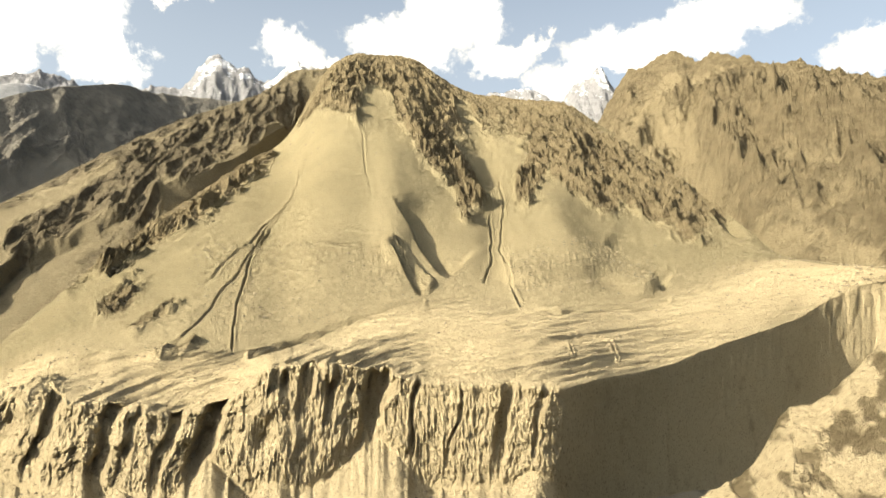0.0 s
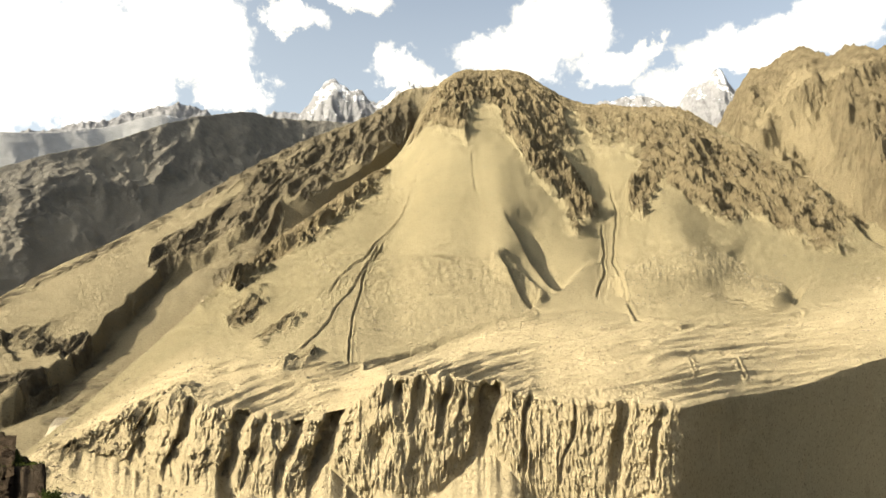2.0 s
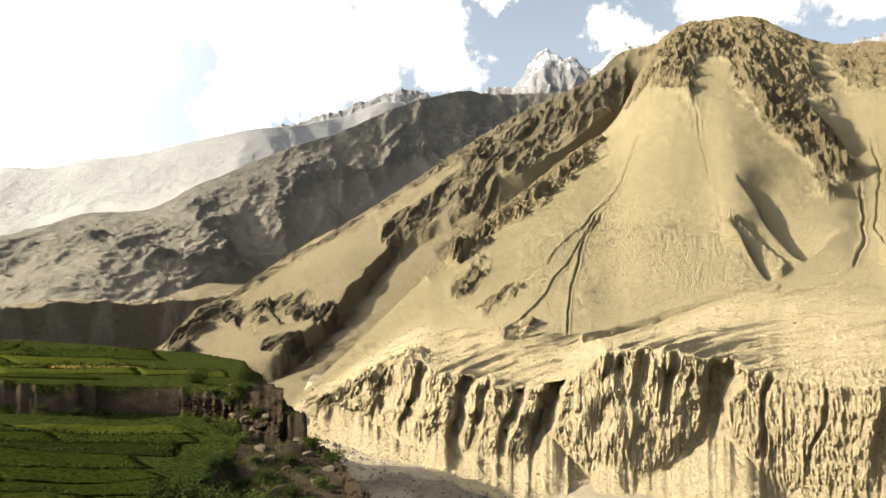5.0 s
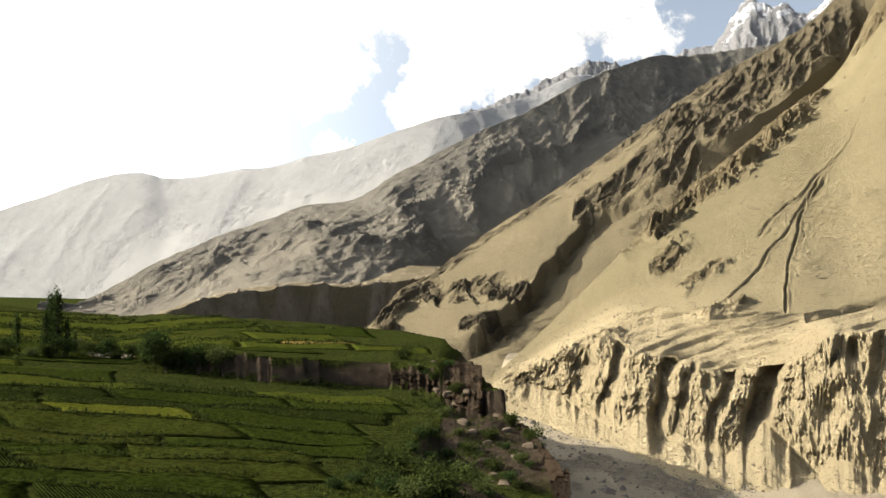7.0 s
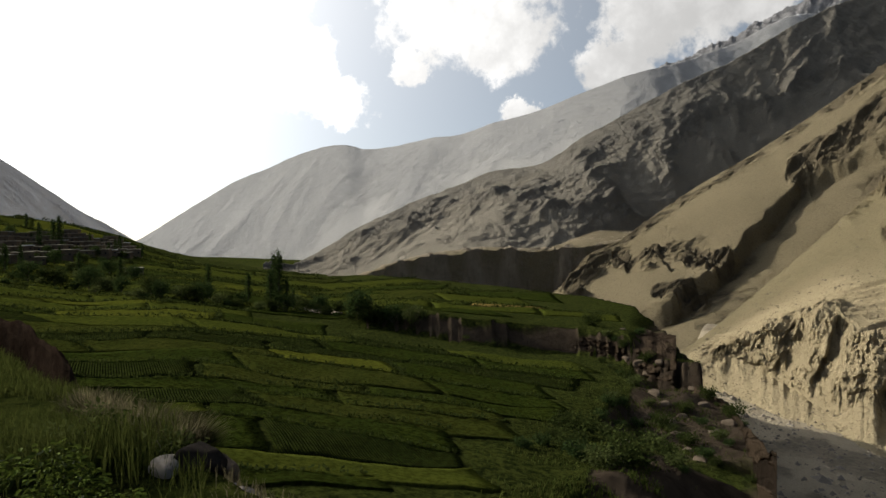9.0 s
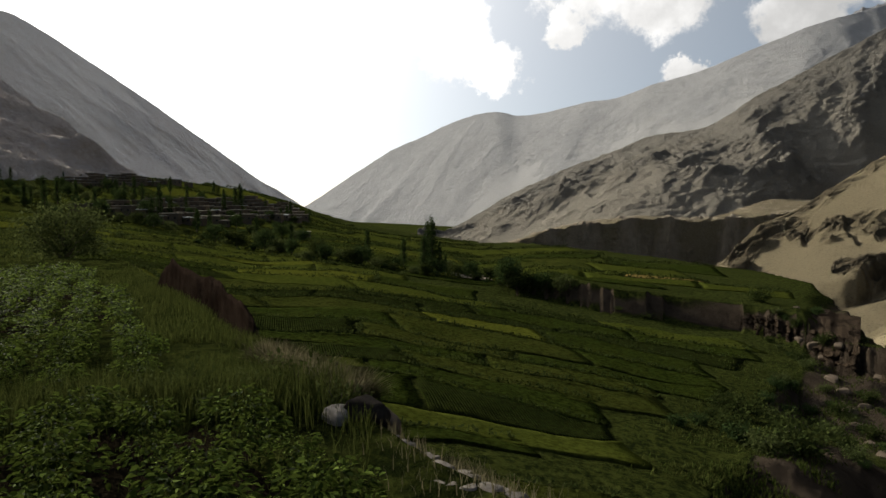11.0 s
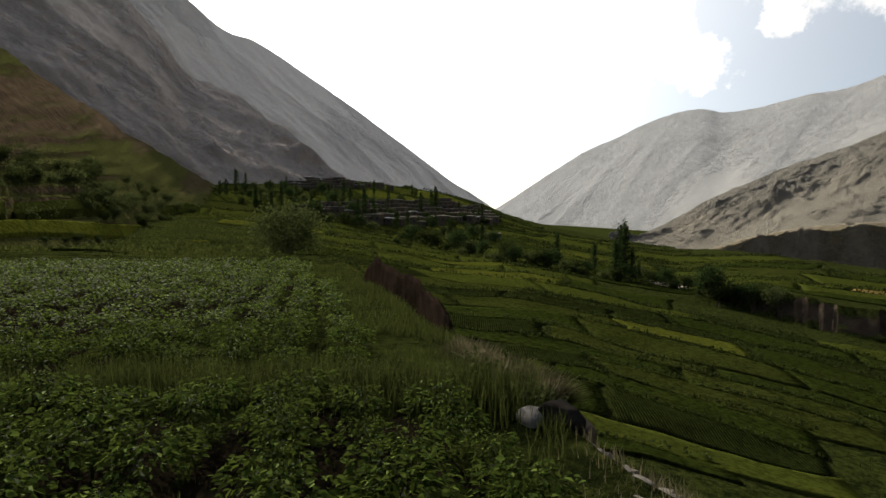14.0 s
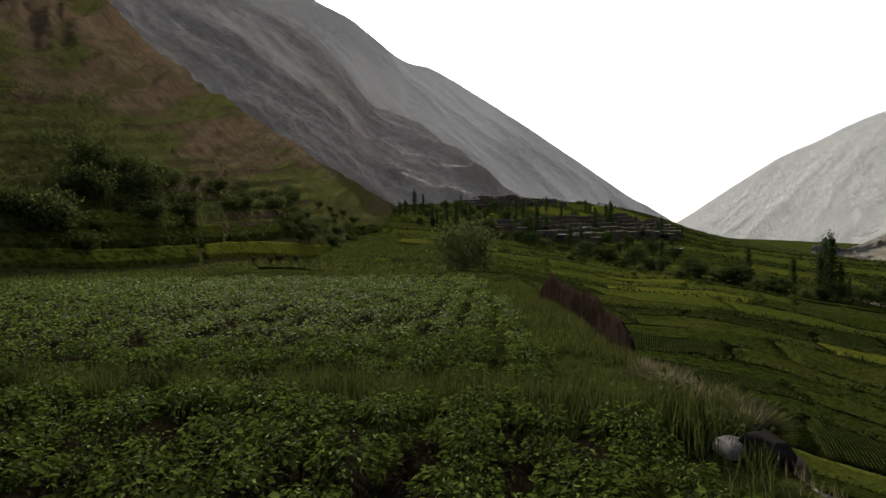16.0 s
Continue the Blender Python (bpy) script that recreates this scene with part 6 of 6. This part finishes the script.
scatter(weeds, [(*spot(a, float(strip_r(a)) + d), s) for a, d, s in ((88.5, 0.2, 1.0), (92, 0.1, 1.1), (95.5, 0.2, 0.9), (99, 0.15, 1.1), (104, 0.0, 0.8), (112, 0.3, 0.9), (117, 0.1, 1.0), (126, 0.2, 0.9), (131, 0.0, 1.0), (138, 0.1, 1.0), (86.6, 0.6, 0.9), (84.5, -0.3, 0.8), (97, 0.9, 0.8), (90, 1.2, 0.9), (141, 0.2, 1.1))] + [(*spot(a, float(strip_r(a)) + 0.35 * math.sin(a * 7)), 0.55 + 0.35 * math.sin(a * 3) ** 2) for a in range(87, 146, 2)], "weeds in the grass strip", 0.9, 1.1, 0.02)


# ---------------------------------------------------------------- stones and the earth bank
def stone(mat, label, sx, sy, sz, seed):
    """A worn boulder: a cut and lumpy block."""
    bm = bmesh.new()
    bmesh.ops.create_icosphere(bm, subdivisions=4, radius=1.0)
    cuts = [Vector((math.cos(i * 2.1 + seed), math.sin(i * 2.1 + seed), 0.5 * math.sin(i * 3.3 + seed))).normalized() for i in range(7)] + [Vector((0.2, 0.1, 1)).normalized()]
    for v in bm.verts:
        for c in cuts:
            over = v.co.dot(c) - 0.66
            if over > 0:
                v.co -= c * over * 0.85
        v.co *= 1 + 0.07 * noise.noise(v.co * 1.7 + Vector((seed, 0, 0))) + 0.025 * noise.noise(v.co * 6 + Vector((0, seed, 0)))
        v.co = Vector((v.co.x * sx, v.co.y * sy, v.co.z * sz))
    me = bpy.data.meshes.new("stone")
    bm.to_mesh(me)
    bm.free()
    me.polygons.foreach_set("use_smooth", np.ones(len(me.polygons), bool))
    me.materials.append(mat)
    return tagged(new("stone", me), label, "stone", "stones at the field edge")


big = stone(mat_shaded_stone, "large dark boulder at the edge of the field", 0.25, 0.21, 0.20, 1.0)
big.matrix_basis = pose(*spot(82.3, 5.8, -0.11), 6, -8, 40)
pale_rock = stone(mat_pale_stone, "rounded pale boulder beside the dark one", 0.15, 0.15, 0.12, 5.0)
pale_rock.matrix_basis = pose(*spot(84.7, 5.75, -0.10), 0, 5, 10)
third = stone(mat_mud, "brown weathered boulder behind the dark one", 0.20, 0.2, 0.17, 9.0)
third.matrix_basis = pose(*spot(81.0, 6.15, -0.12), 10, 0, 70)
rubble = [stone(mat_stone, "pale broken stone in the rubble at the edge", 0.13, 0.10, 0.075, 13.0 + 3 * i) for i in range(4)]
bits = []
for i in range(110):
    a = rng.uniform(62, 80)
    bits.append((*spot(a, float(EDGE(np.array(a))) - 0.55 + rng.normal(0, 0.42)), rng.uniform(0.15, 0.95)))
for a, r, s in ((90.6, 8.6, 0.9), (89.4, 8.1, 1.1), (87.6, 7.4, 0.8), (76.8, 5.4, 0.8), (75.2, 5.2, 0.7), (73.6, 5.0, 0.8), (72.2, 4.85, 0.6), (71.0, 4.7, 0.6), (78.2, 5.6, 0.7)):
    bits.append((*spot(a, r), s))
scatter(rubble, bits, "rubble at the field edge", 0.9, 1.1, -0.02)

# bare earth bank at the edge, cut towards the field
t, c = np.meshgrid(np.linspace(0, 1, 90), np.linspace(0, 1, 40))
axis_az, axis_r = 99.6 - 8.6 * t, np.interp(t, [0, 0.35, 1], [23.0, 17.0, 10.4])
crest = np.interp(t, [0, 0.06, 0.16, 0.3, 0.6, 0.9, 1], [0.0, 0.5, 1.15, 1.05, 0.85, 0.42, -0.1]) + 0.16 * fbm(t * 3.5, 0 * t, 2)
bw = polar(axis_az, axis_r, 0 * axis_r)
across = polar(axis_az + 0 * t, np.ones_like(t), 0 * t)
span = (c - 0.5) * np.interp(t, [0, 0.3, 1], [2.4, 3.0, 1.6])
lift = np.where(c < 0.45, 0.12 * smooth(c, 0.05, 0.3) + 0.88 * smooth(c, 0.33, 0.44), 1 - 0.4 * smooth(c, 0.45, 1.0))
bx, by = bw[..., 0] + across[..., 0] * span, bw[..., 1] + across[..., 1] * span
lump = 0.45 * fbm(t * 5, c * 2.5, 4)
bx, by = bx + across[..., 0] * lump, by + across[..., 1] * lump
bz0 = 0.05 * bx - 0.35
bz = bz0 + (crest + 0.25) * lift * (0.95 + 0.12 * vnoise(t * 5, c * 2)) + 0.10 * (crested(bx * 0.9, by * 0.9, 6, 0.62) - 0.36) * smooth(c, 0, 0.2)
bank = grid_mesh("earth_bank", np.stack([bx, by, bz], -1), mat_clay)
tagged(bank, "eroded red-brown earth bank at the field edge", "bank")

# washed sand in the ravine
sx, sy, sz = ray_ground(73.2, -6.6)
u, v = np.meshgrid(np.linspace(-1, 1, 40), np.linspace(-1, 1, 24))
px, py = sx + 9 * u + 3 * v, sy + 6 * v
pz = field_z(px, py) + 0.5 * np.sqrt(np.maximum(0, 1 - u * u * 0.9)) * np.sqrt(np.maximum(0, 1 - v * v * 0.9)) + 0.12 + 0.1 * fbm(px * 0.5, py * 0.5, 3) - 0.7 * smooth(np.hypot(u, v), 0.75, 1.2)
wash = grid_mesh("sand_wash", np.stack([px, py, pz], -1), mat_sandy)
tagged(wash, "pale patch of washed sand in the ravine", "sand")

# stone blocks on the broken edge of the gorge
ledge = [stone(mat_mud, "brown block of rock on the broken cliff edge", 1.5, 1.2, 1.0, 31.0 + 4 * i) for i in range(3)]
for s_ in ledge:
    s_["group"] = "blocks on the cliff edge"
scatter(ledge, [seen_at(a, e, s) for a, e, s in ((44.2, -13.4, 1.0), (43.4, -14.2, 0.8), (43.0, -15.6, 1.2), (42.4, -16.4, 0.7), (44.8, -12.2, 0.9), (41.6, -17.6, 0.8), (45.4, -11.2, 1.0), (42.0, -15.0, 0.9), (40.6, -18.2, 0.7), (46.4, -10.6, 0.8), (39.6, -16.0, 1.0), (38.4, -15.2, 1.1), (40.4, -14.0, 0.9), (43.8, -11.4, 0.9), (41.2, -13.0, 0.8), (45.0, -8.4, 0.9), (46.8, -8.2, 0.7), (44.2, -9.4, 1.0))], "blocks on the cliff edge", 0.8, 1.2, 0.2)

# bushes on the broken shelf above the gorge
scatter(bushes, [(*ray_ground(36.8 + 12 * ((i * 0.618) % 1), -19.5 + 11 * ((i * 0.37) % 1)), rng.uniform(0.35, 0.95)) for i in range(60)], "bushes on the shelf", 0.8, 1.2)

# stones strewn over the gravel of the river
n = 6500
a, r = rng.uniform(20, 47, n), np.sqrt(rng.uniform(190 ** 2, 430 ** 2, n))
c = polar(a, r, 0 * r)
c[:, 2] = -74.6 + 0.004 * np.maximum(r - 300, 0)
s = np.exp(rng.normal(-1.0, 0.6, n))[:, None, None]
corner = np.array([[1, 0, 0], [0, 1, 0], [-1, 0, 0], [0, -1, 0], [0, 0, 0.8], [0, 0, -0.8]])[None] * rng.uniform(0.6, 1.3, (n, 6, 1)) * s
corner = corner + c[:, None, :]
f = corner[:, [[0, 1, 4, 4], [1, 2, 4, 4], [2, 3, 4, 4], [3, 0, 4, 4]]].reshape(-1, 4, 3)
f[:, 3] = (f[:, 2] + f[:, 0]) / 2
shoal = quads("river_stones", f, mat_stone)
tagged(shoal, "grey stones strewn over the gravel bed", "stones", kind="stuff")


def strew(name, label, p, lo, hi, mat, seed):
    """Broken stones lying at the points p, as one mass."""
    r_ = np.random.RandomState(seed)
    n = len(p)
    s = (lo * (hi / lo) ** (r_.uniform(0, 1, n) ** 2.2) * np.clip(np.linalg.norm(p, axis=1) / 700, 0.35, 1.5))[:, None, None]
    turn = r_.uniform(0, 2 * math.pi, n)
    base = np.array([[1, 0, 0], [0.1, 1, 0.1], [-1, 0.1, 0], [0, -1, 0.1], [0.15, 0.1, 0.75], [-0.2, 0.2, 0.55]])
    v = base[None] * r_.uniform(0.55, 1.3, (n, 6, 3)) * s
    c, q = np.cos(turn)[:, None], np.sin(turn)[:, None]
    v = np.stack([v[..., 0] * c - v[..., 1] * q, v[..., 0] * q + v[..., 1] * c, v[..., 2]], -1) + p[:, None, :]
    f = v[:, [[0, 1, 5, 4], [1, 2, 5, 5], [2, 3, 4, 5], [3, 0, 4, 4]]].reshape(-1, 4, 3)
    same = np.all(f[:, 2] == f[:, 3], axis=1)
    f[same, 3] = (f[same, 2] + f[same, 0]) / 2
    tagged(quads(name, f, mat), label, "stones", kind="stuff")


# rubble on the slopes across the gorge
P, w_az, w_el, w_seg = main_points["p"], main_points["az"], main_points["el"], main_points["seg"]
patch = vnoise(w_az * 0.9, w_el * 0.9)
weight = 0.02 + 0.9 * (w_az > 2.5) * (w_az < 21) * (w_el < 5.0) * (w_el > -1.5) * (w_seg > 2.9) * patch
weight = weight + 0.8 * (w_az < -6) * (w_az > -18) * (w_el > 1.2) * (w_el < 4.6) * (w_seg > 2.9) + 0.25 * (w_seg > 2.0) * (w_seg < 3.0) * patch + 0.35 * (w_seg < 1.0) * patch + 0.12 * main_points["rock"] * (w_seg > 3)
weight = weight * (w_seg < 3.95) * ((w_seg < 1.0) | (w_seg > 2.03))
weight = weight * (np.linalg.norm(P, axis=-1) / 600.0)
picked = np.random.RandomState(5).choice(weight.size, 10000, p=(weight / weight.sum()).reshape(-1))
strew("rubble", "loose stones strewn over the bare slopes", P.reshape(-1, 3)[picked], 0.45, 2.4, mat_scree_stone, 6)
